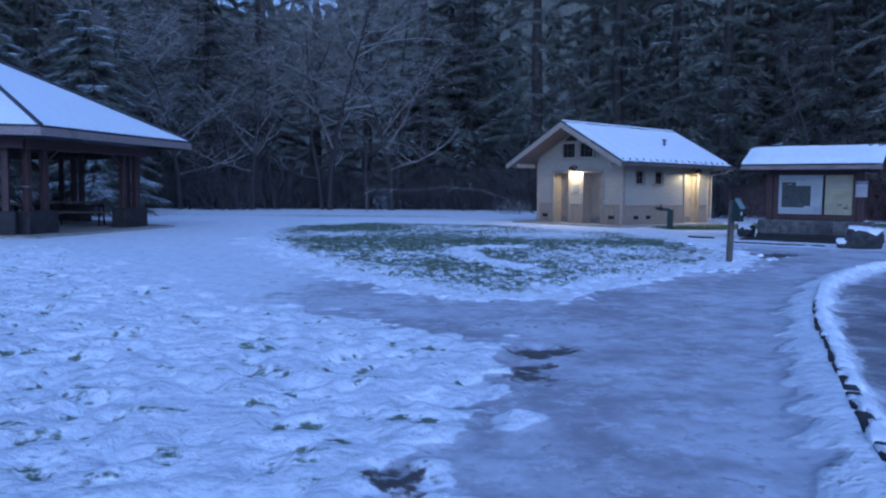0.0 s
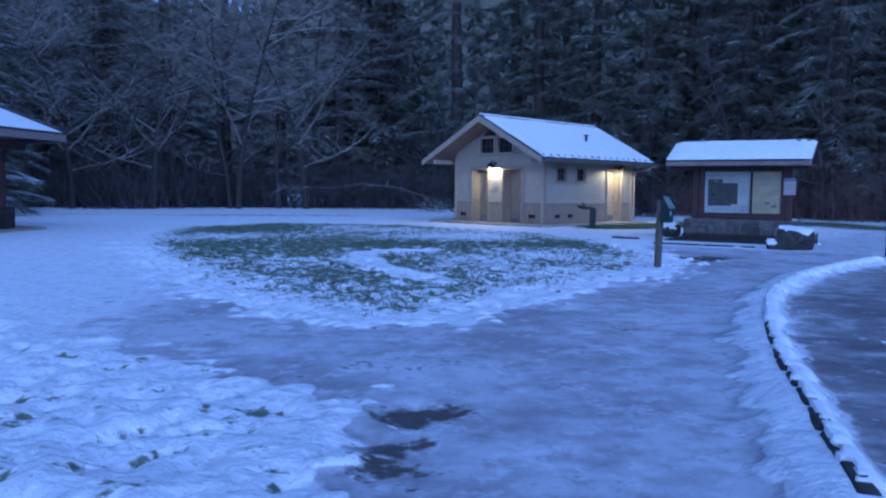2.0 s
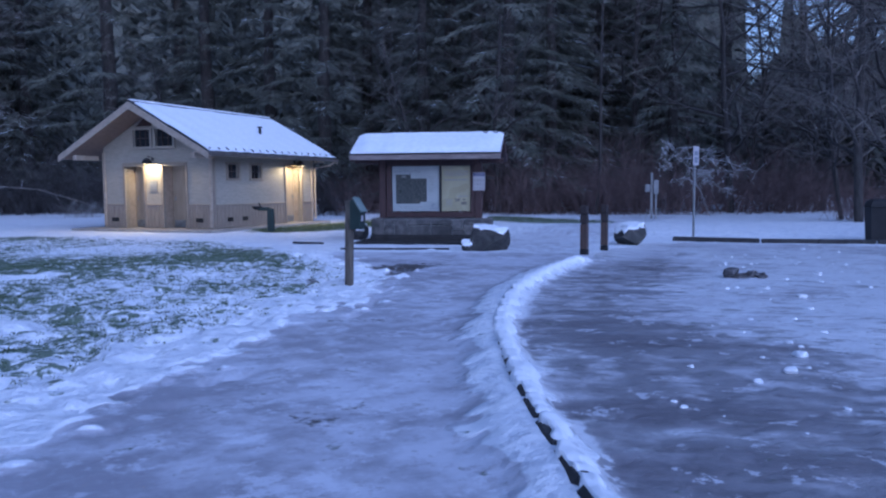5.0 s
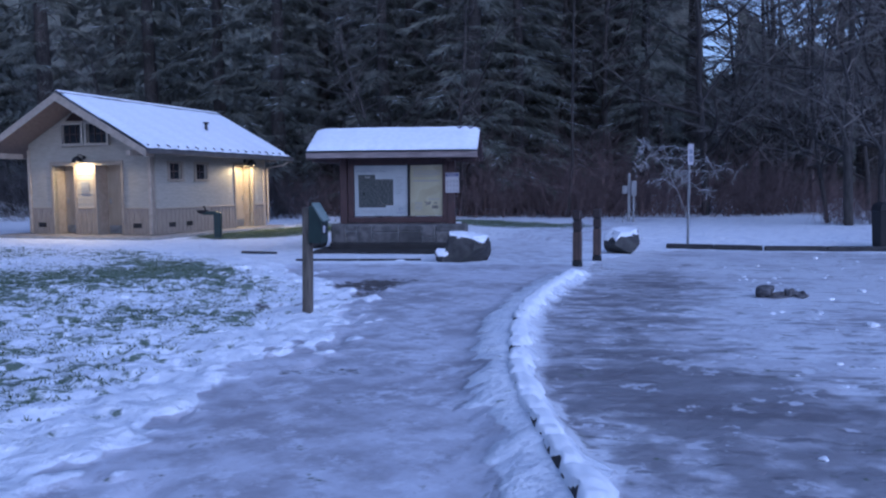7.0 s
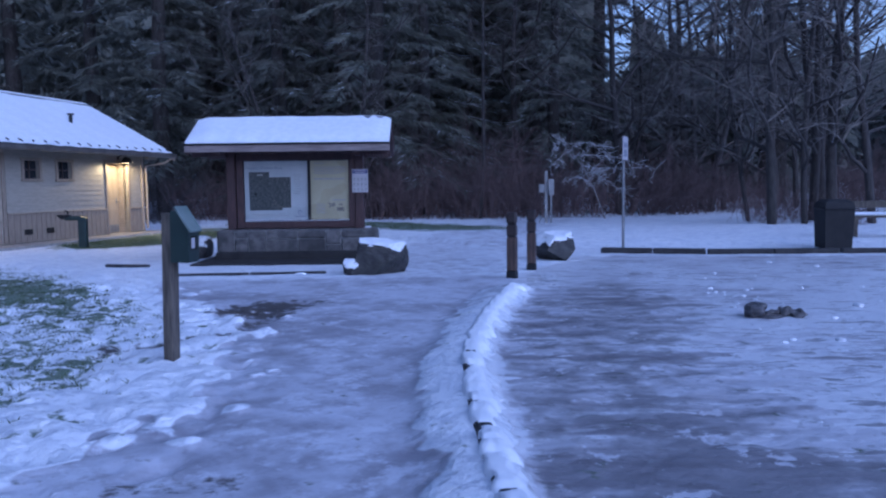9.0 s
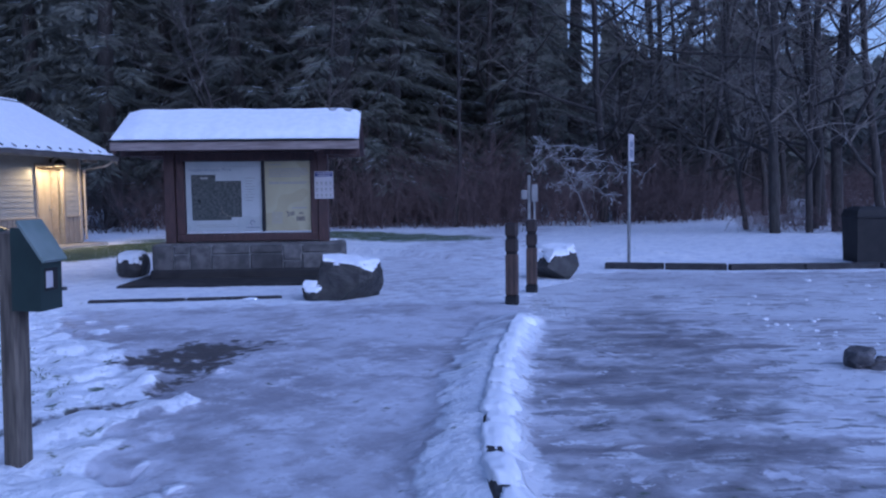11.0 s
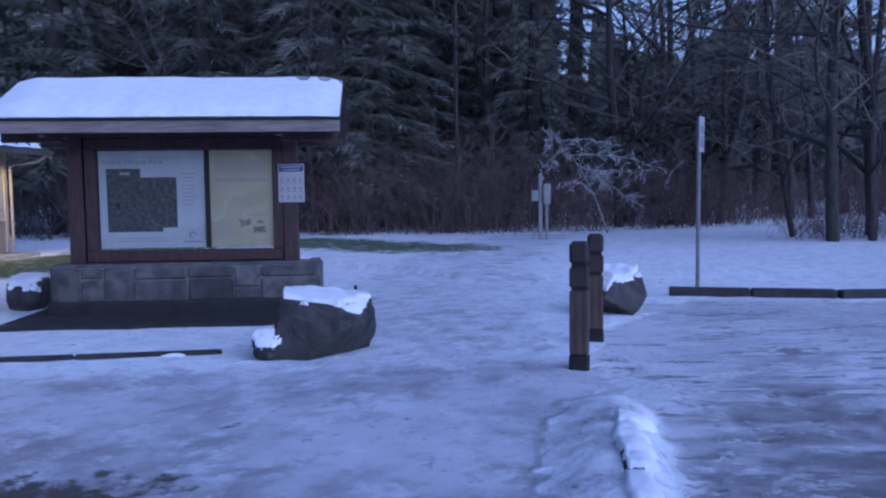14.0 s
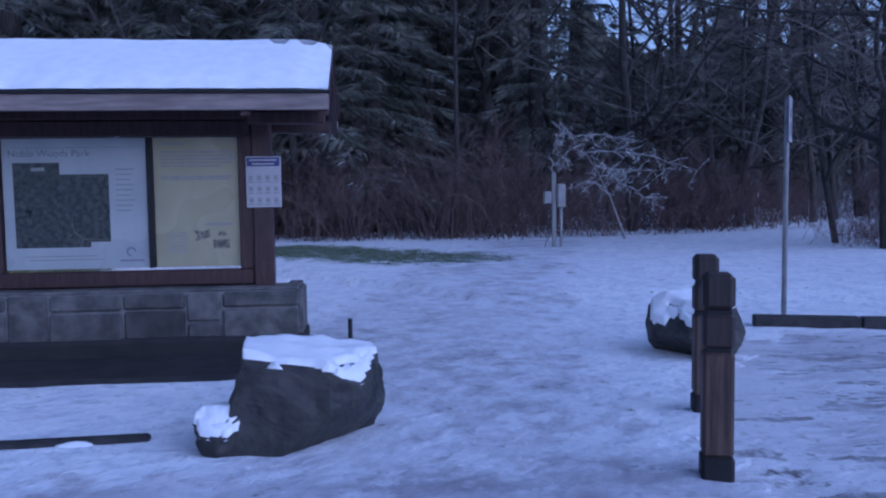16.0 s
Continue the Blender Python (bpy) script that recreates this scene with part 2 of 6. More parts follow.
    col = mixed(t, step(t, mathn(t, "ADD", soil, mathn(t, "MULTIPLY", mathn(t, "SUBTRACT", mathn(t, "ADD", mathn(t, "MULTIPLY", mid, 0.5), mathn(t, "MULTIPLY", fine, 0.5)), 0.5), 3.3)), 0.39, 0.84), col, earth)
    t.links.new(col, p.inputs["Base Color"])
    wetness = mathn(t, "ADD", mathn(t, "MULTIPLY", ice, 0.18), mathn(t, "MULTIPLY", slushy, 0.38))
    t.links.new(mathn(t, "SUBTRACT", mathn(t, "MULTIPLY_ADD", fine, 0.2, 0.62), wetness), p.inputs["Roughness"])
    lumps = noise_of(t, pos, 9.0, 4, 0.6)
    calm = mathn(t, "SUBTRACT", 1.0, mathn(t, "MULTIPLY", mathn(t, "MAXIMUM", ice, slushy), 0.62))
    rough_snow = mathn(t, "MULTIPLY", mathn(t, "MULTIPLY", lumps, mathn(t, "SUBTRACT", 1.0, mathn(t, "MULTIPLY", ice, 0.85))), 0.9)
    rest_relief = mathn(t, "ADD", mathn(t, "MULTIPLY", mid, 0.6), mathn(t, "MULTIPLY", fine, 0.4))
    bump(t, p, mathn(t, "MULTIPLY", mathn(t, "ADD", rest_relief, rough_snow), calm), 0.75, 0.07)
    return m


def glass_material(name, colour, rough=0.06):
    m, t, p = nodes_of(name)
    p.inputs["Base Color"].default_value = (*colour, 1)
    p.inputs["Roughness"].default_value = rough
    p.inputs["Specular IOR Level"].default_value = 0.5
    return m


def glow(name, colour, strength):
    m, t, p = nodes_of(name)
    p.inputs["Base Color"].default_value = (0.9, 0.88, 0.8, 1)
    p.inputs["Emission Color"].default_value = (*colour, 1)
    p.inputs["Emission Strength"].default_value = strength
    return m


GROUND = ground_material()
SNOW = surface("snow", (0.80, 0.83, 0.88), (0.88, 0.90, 0.93), 9, rough=0.6, relief=0.35, depth=0.02)
CREAM = surface("cream_siding", (0.26, 0.242, 0.20), (0.315, 0.292, 0.242), 5, (1, 1, 5), rough=0.6, relief=0.1, stain=0.2, stain_colour=(0.22, 0.205, 0.17))
TAN = surface("tan_boards", (0.20, 0.165, 0.125), (0.27, 0.225, 0.17), 6, (3, 3, 0.6), rough=0.6, relief=0.2, stain=0.25, stain_colour=(0.20, 0.17, 0.13))
TAN_DOOR = surface("painted_door", (0.24, 0.20, 0.145), (0.30, 0.255, 0.19), 3, (2, 2, 0.6), rough=0.45, relief=0.06, stain=0.15, stain_colour=(0.25, 0.2, 0.15))
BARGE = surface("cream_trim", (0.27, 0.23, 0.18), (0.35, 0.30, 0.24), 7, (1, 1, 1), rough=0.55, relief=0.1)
METAL_ROOF = surface("dark_metal_roof", (0.05, 0.055, 0.06), (0.09, 0.09, 0.10), 5, rough=0.4, relief=0.05, metal=0.6)
GUTTER = surface("brown_gutter", (0.10, 0.09, 0.085), (0.15, 0.14, 0.13), 4, rough=0.4, relief=0.03, metal=0.3)
CONCRETE = surface("concrete", (0.22, 0.21, 0.19), (0.33, 0.31, 0.28), 8, rough=0.75, relief=0.3, depth=0.005, stain=0.4, stain_colour=(0.13, 0.12, 0.11))
REDWOOD = surface("stained_redwood", (0.028, 0.013, 0.013), (0.066, 0.030, 0.026), 9, (4, 4, 0.5), rough=0.55, relief=0.25, stain=0.4, stain_colour=(0.014, 0.009, 0.009))
FASCIA = surface("weathered_fascia", (0.15, 0.122, 0.112), (0.26, 0.215, 0.20), 9, (0.4, 4, 4), rough=0.65, relief=0.25, stain=0.3, stain_colour=(0.08, 0.05, 0.045))
TIMBER = surface("grey_timber", (0.05, 0.042, 0.034), (0.135, 0.115, 0.09), 10, (4, 4, 0.4), rough=0.75, relief=0.45, stain=0.5, stain_colour=(0.05, 0.045, 0.04))
BOLLARD = surface("brown_bollard", (0.028, 0.019, 0.016), (0.10, 0.062, 0.046), 9, (5, 5, 0.35), rough=0.6, relief=0.4, stain=0.6, stain_colour=(0.02, 0.015, 0.014))
STONE = surface("basalt_stone", (0.050, 0.049, 0.048), (0.15, 0.142, 0.135), 6, rough=0.75, relief=0.6, depth=0.02, stain=0.5, stain_colour=(0.05, 0.05, 0.052), vary=0.7)
MORTAR = surface("mortar", (0.15, 0.15, 0.148), (0.21, 0.21, 0.205), 12, rough=0.9, relief=0.4)
# near-black stone for the plinths and the apron of the kiosk
DARKSTONE = surface("dark_plinth", (0.009, 0.0085, 0.009), (0.030, 0.027, 0.026), 5, rough=0.8, relief=0.5, depth=0.02, stain=0.4)
ROCK = surface("dark_boulder", (0.014, 0.014, 0.015), (0.055, 0.052, 0.048), 5, rough=0.62, relief=0.8, depth=0.03, stain=0.5, stain_colour=(0.016, 0.018, 0.014))
BOLLARD_TOP = surface("dark_bollard_top", (0.016, 0.011, 0.010), (0.036, 0.023, 0.020), 9, (5, 5, 0.5), rough=0.6, relief=0.3)
KERB = surface("dark_kerb", (0.014, 0.014, 0.015), (0.042, 0.040, 0.040), 9, rough=0.7, relief=0.5, depth=0.01)
GREEN = surface("green_enamel", (0.010, 0.022, 0.018), (0.018, 0.034, 0.029), 4, rough=0.4, relief=0.05, stain=0.2)
GREEN_LID = surface("pale_green_lid", (0.11, 0.15, 0.135), (0.18, 0.22, 0.205), 5, rough=0.35, relief=0.1)
STEEL = surface("galvanised_steel", (0.17, 0.175, 0.18), (0.27, 0.275, 0.28), 7, rough=0.45, relief=0.05, metal=0.5)
GREYBOX = surface("grey_enamel", (0.18, 0.185, 0.19), (0.26, 0.265, 0.27), 4, rough=0.5, relief=0.05, stain=0.2, stain_colour=(0.2, 0.19, 0.18))
BLACK = surface("black_plastic", (0.006, 0.006, 0.007), (0.013, 0.013, 0.014), 6, rough=0.75, relief=0.1)
WHITE = surface("sign_white", (0.37, 0.36, 0.38), (0.43, 0.42, 0.44), 3, rough=0.4, relief=0.0)
NAVY = surface("sign_navy", (0.03, 0.04, 0.13), (0.04, 0.05, 0.17), 3, rough=0.4, relief=0.0)
MAPPAPER = surface("map_board", (0.34, 0.37, 0.38), (0.41, 0.44, 0.44), 2.5, rough=0.28, relief=0.0, stain=0.2, stain_colour=(0.38, 0.41, 0.42))
MAPDARK = surface("aerial_photo", (0.018, 0.023, 0.025), (0.085, 0.092, 0.082), 22, rough=0.3, relief=0.0, stain=0.5, stain_colour=(0.04, 0.05, 0.045))
PARCHMENT = surface("yellow_board", (0.33, 0.305, 0.19), (0.38, 0.355, 0.225), 2.5, rough=0.28, relief=0.0, stain=0.2, stain_colour=(0.34, 0.31, 0.19))
INK = surface("grey_print", (0.14, 0.155, 0.19), (0.21, 0.225, 0.26), 20, rough=0.4, relief=0.0)
FAINT = surface("faint_print", (0.23, 0.24, 0.23), (0.29, 0.29, 0.27), 20, rough=0.4, relief=0.0)
SEPIA = surface("sepia_print", (0.06, 0.055, 0.045), (0.25, 0.23, 0.17), 25, rough=0.4, relief=0.0)
WINDOW = glass_material("dark_window_glass", (0.02, 0.024, 0.03))
BULB = glow("lamp_glow", (1.0, 0.72, 0.30), 9)
BARK = surface("dark_bark", (0.020, 0.018, 0.017), (0.058, 0.051, 0.047), 7, (3, 3, 0.5), rough=0.9, relief=0.8, depth=0.03, vary=0.5)
BARK_LIGHT = surface("grey_bark", (0.028, 0.026, 0.024), (0.078, 0.070, 0.064), 7, (3, 3, 0.6), rough=0.9, relief=0.7, depth=0.02, vary=0.4)
TWIG = surface("frosted_twigs", (0.12, 0.11, 0.097), (0.225, 0.207, 0.185), 5, rough=0.9, relief=0, snow=0.5, vary=0.3, snow_colour=(0.33, 0.34, 0.35))
FROST = surface("hoar_frost", (0.19, 0.185, 0.18), (0.36, 0.36, 0.36), 6, rough=0.9, relief=0, snow=0.42, snow_colour=(0.55, 0.57, 0.60))
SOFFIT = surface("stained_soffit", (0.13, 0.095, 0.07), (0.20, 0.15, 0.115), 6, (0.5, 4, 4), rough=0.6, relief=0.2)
TWIG_GREY = surface("grey_twigs", (0.085, 0.078, 0.070), (0.165, 0.152, 0.135), 5, rough=0.9, relief=0, snow=0.95, vary=0.4, snow_colour=(0.30, 0.31, 0.33))
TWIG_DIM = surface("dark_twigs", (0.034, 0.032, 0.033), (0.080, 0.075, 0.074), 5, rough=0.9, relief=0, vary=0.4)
TWIG_DARK = surface("brown_twigs", (0.080, 0.058, 0.056), (0.155, 0.110, 0.102), 5, rough=0.9, relief=0, snow=1.02, vary=0.4, snow_colour=(0.3, 0.32, 0.36))
NEEDLE = surface("fir_needles", (0.056, 0.061, 0.050), (0.115, 0.120, 0.098), 3, rough=0.8, relief=0, vary=0.5)
NEEDLE_SNOW = surface("snow_on_needles", (0.30, 0.34, 0.38), (0.55, 0.59, 0.64), 6, rough=0.7, relief=0.0)
BLADE = surface("grass_blades", (0.035, 0.060, 0.022), (0.11, 0.14, 0.055), 7, rough=0.7, relief=0)
DIRT = surface("dirty_slush", (0.03, 0.027, 0.027), (0.125, 0.12, 0.125), 14, rough=0.6, relief=0.6, depth=0.02)

# ---- ground: one sheet to the horizon ----
KERB_LINE = [(1.4, -30), (1.5, -4), (1.65, 0.5), (2.0, 2.8), (2.5, 4.5), (3.0, 5.8), (3.5, 7.1), (4.2, 8.9), (4.9, 10.3), (5.6, 11.7), (6.5, 13.0),
             (7.4, 14.2), (8.6, 15.4), (9.7, 16.4), (10.55, 17.08), (10.72, 17.2)]
LOT = KERB_LINE + [(13.2, 18.9), (15.6, 20.1), (16.7, 18.5), (18.5, 16.9), (24.0, 11.8), (60, -20), (60, -30)]
FIELD = [(-0.4, -60), (-0.4, 0), (-0.2, 2), (0.0, 3.7), (0.1, 4.0), (0.4, 4.8), (0.6, 5.6), (0.7, 6.5), (0.6, 7.2), (0.3, 7.7), (-0.2, 8.0), (-0.6, 8.5),
         (-2.3, 9.6), (-6.3, 14.8), (-9.0, 17.8), (-14, 18.5), (-80, 18), (-80, -60)]
ISLAND = [(-4.8, 20.8), (-3.3, 16.5), (-1.4, 12.5), (-0.4, 10.9), (0.6, 10.1), (1.7, 10.2), (2.7, 11.4), (3.5, 12.6), (4.3, 13.5), (5.6, 14.7), (6.6, 16.5),
          (7.0, 17.5), (7.1, 20.1), (7.0, 23.0), (6.4, 26.5), (4.6, 28.6), (1.5, 32.0), (-3, 32.5), (-5.6, 29), (-5.7, 26)]
TRAIL = [(2.0, 19.4), (0.9, 19.0), (0.55, 18.2), (0.6, 17.0), (1.0, 15.3), (1.6, 14.0)]


WOODS_EDGE = [(-75, 44), (-45, 47), (-20, 50), (-7, 55), (0.5, 53.5), (8, 49), (14, 42.5), (18.5, 37), (22.5, 33.2), (26, 30.8), (30, 28.8), (38, 27.5), (50, 22), (62, 8), (66, -20)]


def steps(*spans):
    out = []
    for a, b, d in spans:
        out += list(np.arange(a, b - 1e-6, d))
    return np.array(out + [spans[-1][1]])


def widening(start, end, first):
    out, x, d = [], start, first
    while x < end:
        out.append(x)
        x += d
        d *= 1.35
    return out + [end]


def terrain(x, y):
    """Height and zones of the ground at arrays x, y."""
    field, island, lot = poly_distance(x, y, FIELD), poly_distance(x, y, ISLAND), poly_distance(x, y, LOT)
    wob = 0.30 * fbm(x * 0.9, y * 0.9, 3, 5) + 0.34 * fbm(x * 4.2, y * 4.2, 3, 6) + 0.12 * fbm(x * 9, y * 9, 2, 7)
    lawn = np.maximum(field, island) + wob
    on_lawn, on_lot = smooth(-0.16, 0.16, lawn), smooth(-0.05, 0.10, lot - 0.17 + 0.12 * fbm(x * 3, y * 3, 2, 3) + 0.06 * fbm(x * 8, y * 8, 2, 4))
    # past the end of the kerb the slush runs out into the path
    open_end = smooth(10.3, 11.3, x) * smooth(15.6, 14.6, x) * (y > 16)
    on_lot = on_lot * (1 - open_end) + open_end * smooth(-0.9, 0.9, lot + 0.9 * wob)
    # trodden path between the lawns and the kerb
    branch = smooth(-3.2, 1.2, x) * 0.68 + 0.32
    beyond = smooth(21.5, 18.5, y - 0.70 * (9.0 - x) * (x < 9) + 0.66 * np.maximum(x - 9, 0))
    edge = smooth(0.24, 0.44, np.abs(line_distance(x, y, KERB_LINE)) + 0.17 * fbm(x * 2.4, y * 2.4, 3, 9) + 0.13 * fbm(x * 7, y * 7, 2, 19))
    ice = (1 - on_lawn) * (1 - on_lot) * branch * (0.2 + 0.8 * beyond) * (0.1 + 0.9 * edge)
    ice *= smooth(-40, -5, x) * smooth(36, 26, y)
    trodden = smooth(2.6, 0.8, line_distance(x, y, [(9.0, 17.5), (13.5, 22.5), (19, 27), (23, 29.5)]) + 1.3 * wob)
    ice = np.maximum(ice, 0.50 * trodden * (1 - on_lot))
    clumps = fbm(x * 0.33, y * 0.33, 3, 21)
    show = smooth(0.0, 1.5, island + 0.8 * wob) * (0.56 + 0.62 * clumps + 0.14 * smooth(13, 19, y) + 0.10 * smooth(3.5, 0.5, x))
    show += smooth(0.2, 1.5, field) * (0.17 + 0.25 * np.maximum(clumps - 0.12, 0))
    show *= 1 - 0.95 * smooth(0.45, 0.15, line_distance(x, y, TRAIL) + 0.1 * wob)
    verge = smooth(2.3, 0.7, line_distance(x, y, [(14.0, 34.6), (17.6, 32.4), (18.2, 28.2)]) + 1.3 * wob)
    lee = smooth(2.2, 0.8, line_distance(x, y, [(9.0, 30.2), (12.8, 33.0)]))
    show = np.maximum(show, 0.95 * verge)
    show = np.maximum(show, 0.85 * lee)
    back = smooth(34, 38, y) * smooth(0.05, 0.5, fbm(x * 0.12, y * 0.3, 2, 44)) * (y < 52)
    show = np.maximum(show, 0.55 * back)
    soil = np.zeros(x.shape)
    litter = smooth(1.6, 0.2, np.abs(line_distance(x, y, WOODS_EDGE) + 0.5 * wob)) * (0.42 + 0.3 * fbm(x * 0.8, y * 0.8, 2, 14))
    soil = np.maximum(soil, litter)
    for cx, cy, a, b, w, k in ((1.05, 7.0, 0.38, 0.30, -10, 0.95), (0.85, 6.2, 0.32, 0.55, 0, 0.62), (0.05, 3.85, 0.22, 0.3, 30, 0.7), (7.28, 17.75, 0.52, 0.72, -20, 0.95), (7.62, 18.12, 0.62, 0.36, -20, 0.85),
                            (3.3, 9.9, 0.5, 0.25, 30, 0.45), (4.7, 13.05, 0.42, 0.22, -30, 0.5), (11.7, 17.95, 0.34, 0.2, 35, 0.55), (1.0, 8.3, 0.9, 0.35, 20, 0.35)):
        c, s = math.cos(radians(w)), math.sin(radians(w))
        dx, dy = (x - cx) * c + (y - cy) * s, -(x - cx) * s + (y - cy) * c
        soil = np.maximum(soil, k * smooth(1.35, 0.35, np.hypot(dx / a, dy / b) + 0.45 * fbm(x * 2.6, y * 2.6, 3, 88)))
    runnel = smooth(0.24, 0.06, line_distance(x, y, [(5.3, 16.36), (6.1, 16.62), (6.55, 16.7), (6.9, 16.92), (7.2, 17.2)]) + 0.16 * fbm(x * 3, y * 3, 3, 71))
    soil = np.maximum(soil, 0.66 * runnel)
    lump = fbm(x * 2.3, y * 2.3, 3, 31)
    fine = fbm(x * 4.7, y * 4.7, 2, 77)
    z = on_lawn * (0.020 + 0.034 * lump + 0.034 * fine) + (1 - on_lawn) * (0.008 * lump + 0.005 * fine)
    z += on_lot * (-0.02 + 0.008 * fine)
    kerb_gap = np.abs(line_distance(x, y, KERB_LINE)) * np.where(lot > 0, 2.2, 1.0)
    snowbank = smooth(0.50, 0.20, kerb_gap + 0.12 * fbm(0.8 * x * 2.6 + 0.6 * y * 2.6, 0.8 * y * 2.6 - 0.6 * x * 2.6, 2, 63)) * (lot > -2)
    z += snowbank * 0.022 + (lot > -2) * smooth(0.46, 0.06, kerb_gap) * (0.066 - 0.02 * smooth(0.1, 0.5, fbm(x * 1.4, y * 1.4, 2, 70)))
    z += 0.05 * smooth(0.35, 0.1, line_distance(x, y, TRAIL) + 0.15 * wob)
    z -= 0.025 * smooth(0.3, 0.8, soil)
    # dents and footprints in the snow
    z -= 0.05 * smooth(0.30, 0.60, fbm(x * 4.6 + 40, y * 4.6, 2, 91)) * on_lawn
    bare = smooth(0.32, 0.60, fbm(x * 4.6 + 40, y * 4.6, 2, 91)) * smooth(0.1, 0.6, field) * 0.42
    bare = np.maximum(bare, smooth(0.15, 0.5, fbm(x * 0.5 + 3, y * 0.5, 2, 52)) * smooth(0.6, 1.6, field) * 0.26)
    show = np.maximum(show, bare)
    z += 0.9 * smooth(28, 60, np.maximum(x - 0.2 * y, 0)) + 0.1 * smooth(0.3, 2.0, x * 0.66 + y * 0.75 - 26.2) * (x > 15)
    start = smooth(2.2, 0.6, line_distance(x, y, [(4.2, 6.5), (5.6, 8.6), (6.8, 10.2)]) + 0.9 * wob)
    near = smooth(1.6, 0.2, line_distance(x, y, [(6.4, 11.6), (8.6, 13.8), (11.4, 16.4)]) + 0.6 * wob)
    lot_tone = on_lot * (1.0 - 0.50 * smooth(1.5, 5.0, lot + 2 * wob) + 0.26 * near + 0.33 * start)
    return z, show, ice, lot_tone, soil


gx = np.array([-v for v in widening(14.15, 900, 0.3)[::-1]] + list(steps((-14, -4, 0.14), (-4, 12, 0.052), (12, 27, 0.14)))[:-1] + widening(27, 900, 0.3))
gy = np.array([-v for v in widening(0.2, 900, 0.3)[::-1]] + list(steps((0, 2, 0.14), (2, 21.5, 0.052), (21.5, 38, 0.16)))[:-1] + widening(38, 900, 0.3))
X, Y = np.meshgrid(gx, gy)
x_flat, y_flat = X.ravel(), Y.ravel()
z_flat, show, ice, on_lot, soil = terrain(x_flat, y_flat)
nx, ny = len(gx), len(gy)
# dimples that bare the turf, and loose crumbs of snow along the trodden edges
pits = random.Random(5)
Z, S = z_flat.reshape(ny, nx), show.reshape(ny, nx)
for k in range(5200):
    px, py = pits.uniform(-8, 7.5), pits.uniform(2.5, 22)
    f, g = poly_distance(np.array([px]), np.array([py]), FIELD)[0], poly_distance(np.array([px]), np.array([py]), ISLAND)[0]
    inside, rad = max(f, g), pits.uniform(0.06, 0.13) * (1.5 if pits.random() < 0.12 else 1)
    if inside < -0.5 or (f < 0 and px < 0.5 and py < 9 and inside < -0.3):
        continue
    i0, i1 = np.searchsorted(gx, (px - 2 * rad, px + 2 * rad))
    j0, j1 = np.searchsorted(gy, (py - 2 * rad, py + 2 * rad))
    bell = np.exp(-(((gx[i0:i1][None, :] - px) / rad) ** 2 + ((gy[j0:j1][:, None] - py) / (rad * pits.uniform(0.6, 1.2))) ** 2) * 1.6)
    if inside < 0.25 and pits.random() > 0.45:
        continue
    if inside > 0.25 or pits.random() < 0.6:
        Z[j0:j1, i0:i1] -= bell * pits.uniform(0.02, 0.06)
        if pits.random() < 0.45 and inside > 0.1:
            S[j0:j1, i0:i1] = np.maximum(S[j0:j1, i0:i1], bell * pits.uniform(0.45, 0.95))
    else:
        Z[j0:j1, i0:i1] += bell * pits.uniform(0.015, 0.045)
        ice.reshape(ny, nx)[j0:j1, i0:i1] *= 1 - 0.9 * np.minimum(bell * 1.3, 1)
corner = (np.arange(ny - 1)[:, None] * nx + np.arange(nx - 1)[None, :]).ravel()
ground_mesh = array_mesh("ground", np.stack([x_flat, y_flat, z_flat], 1), np.stack([corner, corner + 1, corner + nx + 1, corner + nx], 1), GROUND, True)
zones = ground_mesh.attributes.new("zones", "FLOAT_COLOR", "POINT")
zones.data.foreach_set("color", np.stack([show, ice, on_lot, soil], 1).astype(np.float32).ravel())
tagged(new("ground", ground_mesh), "snow-covered park ground with icy path, thin grass and slushy asphalt", "ground", kind="structure")


def height(x, y):
    return float(terrain(np.array([float(x)]), np.array([float(y)]))[0][0])

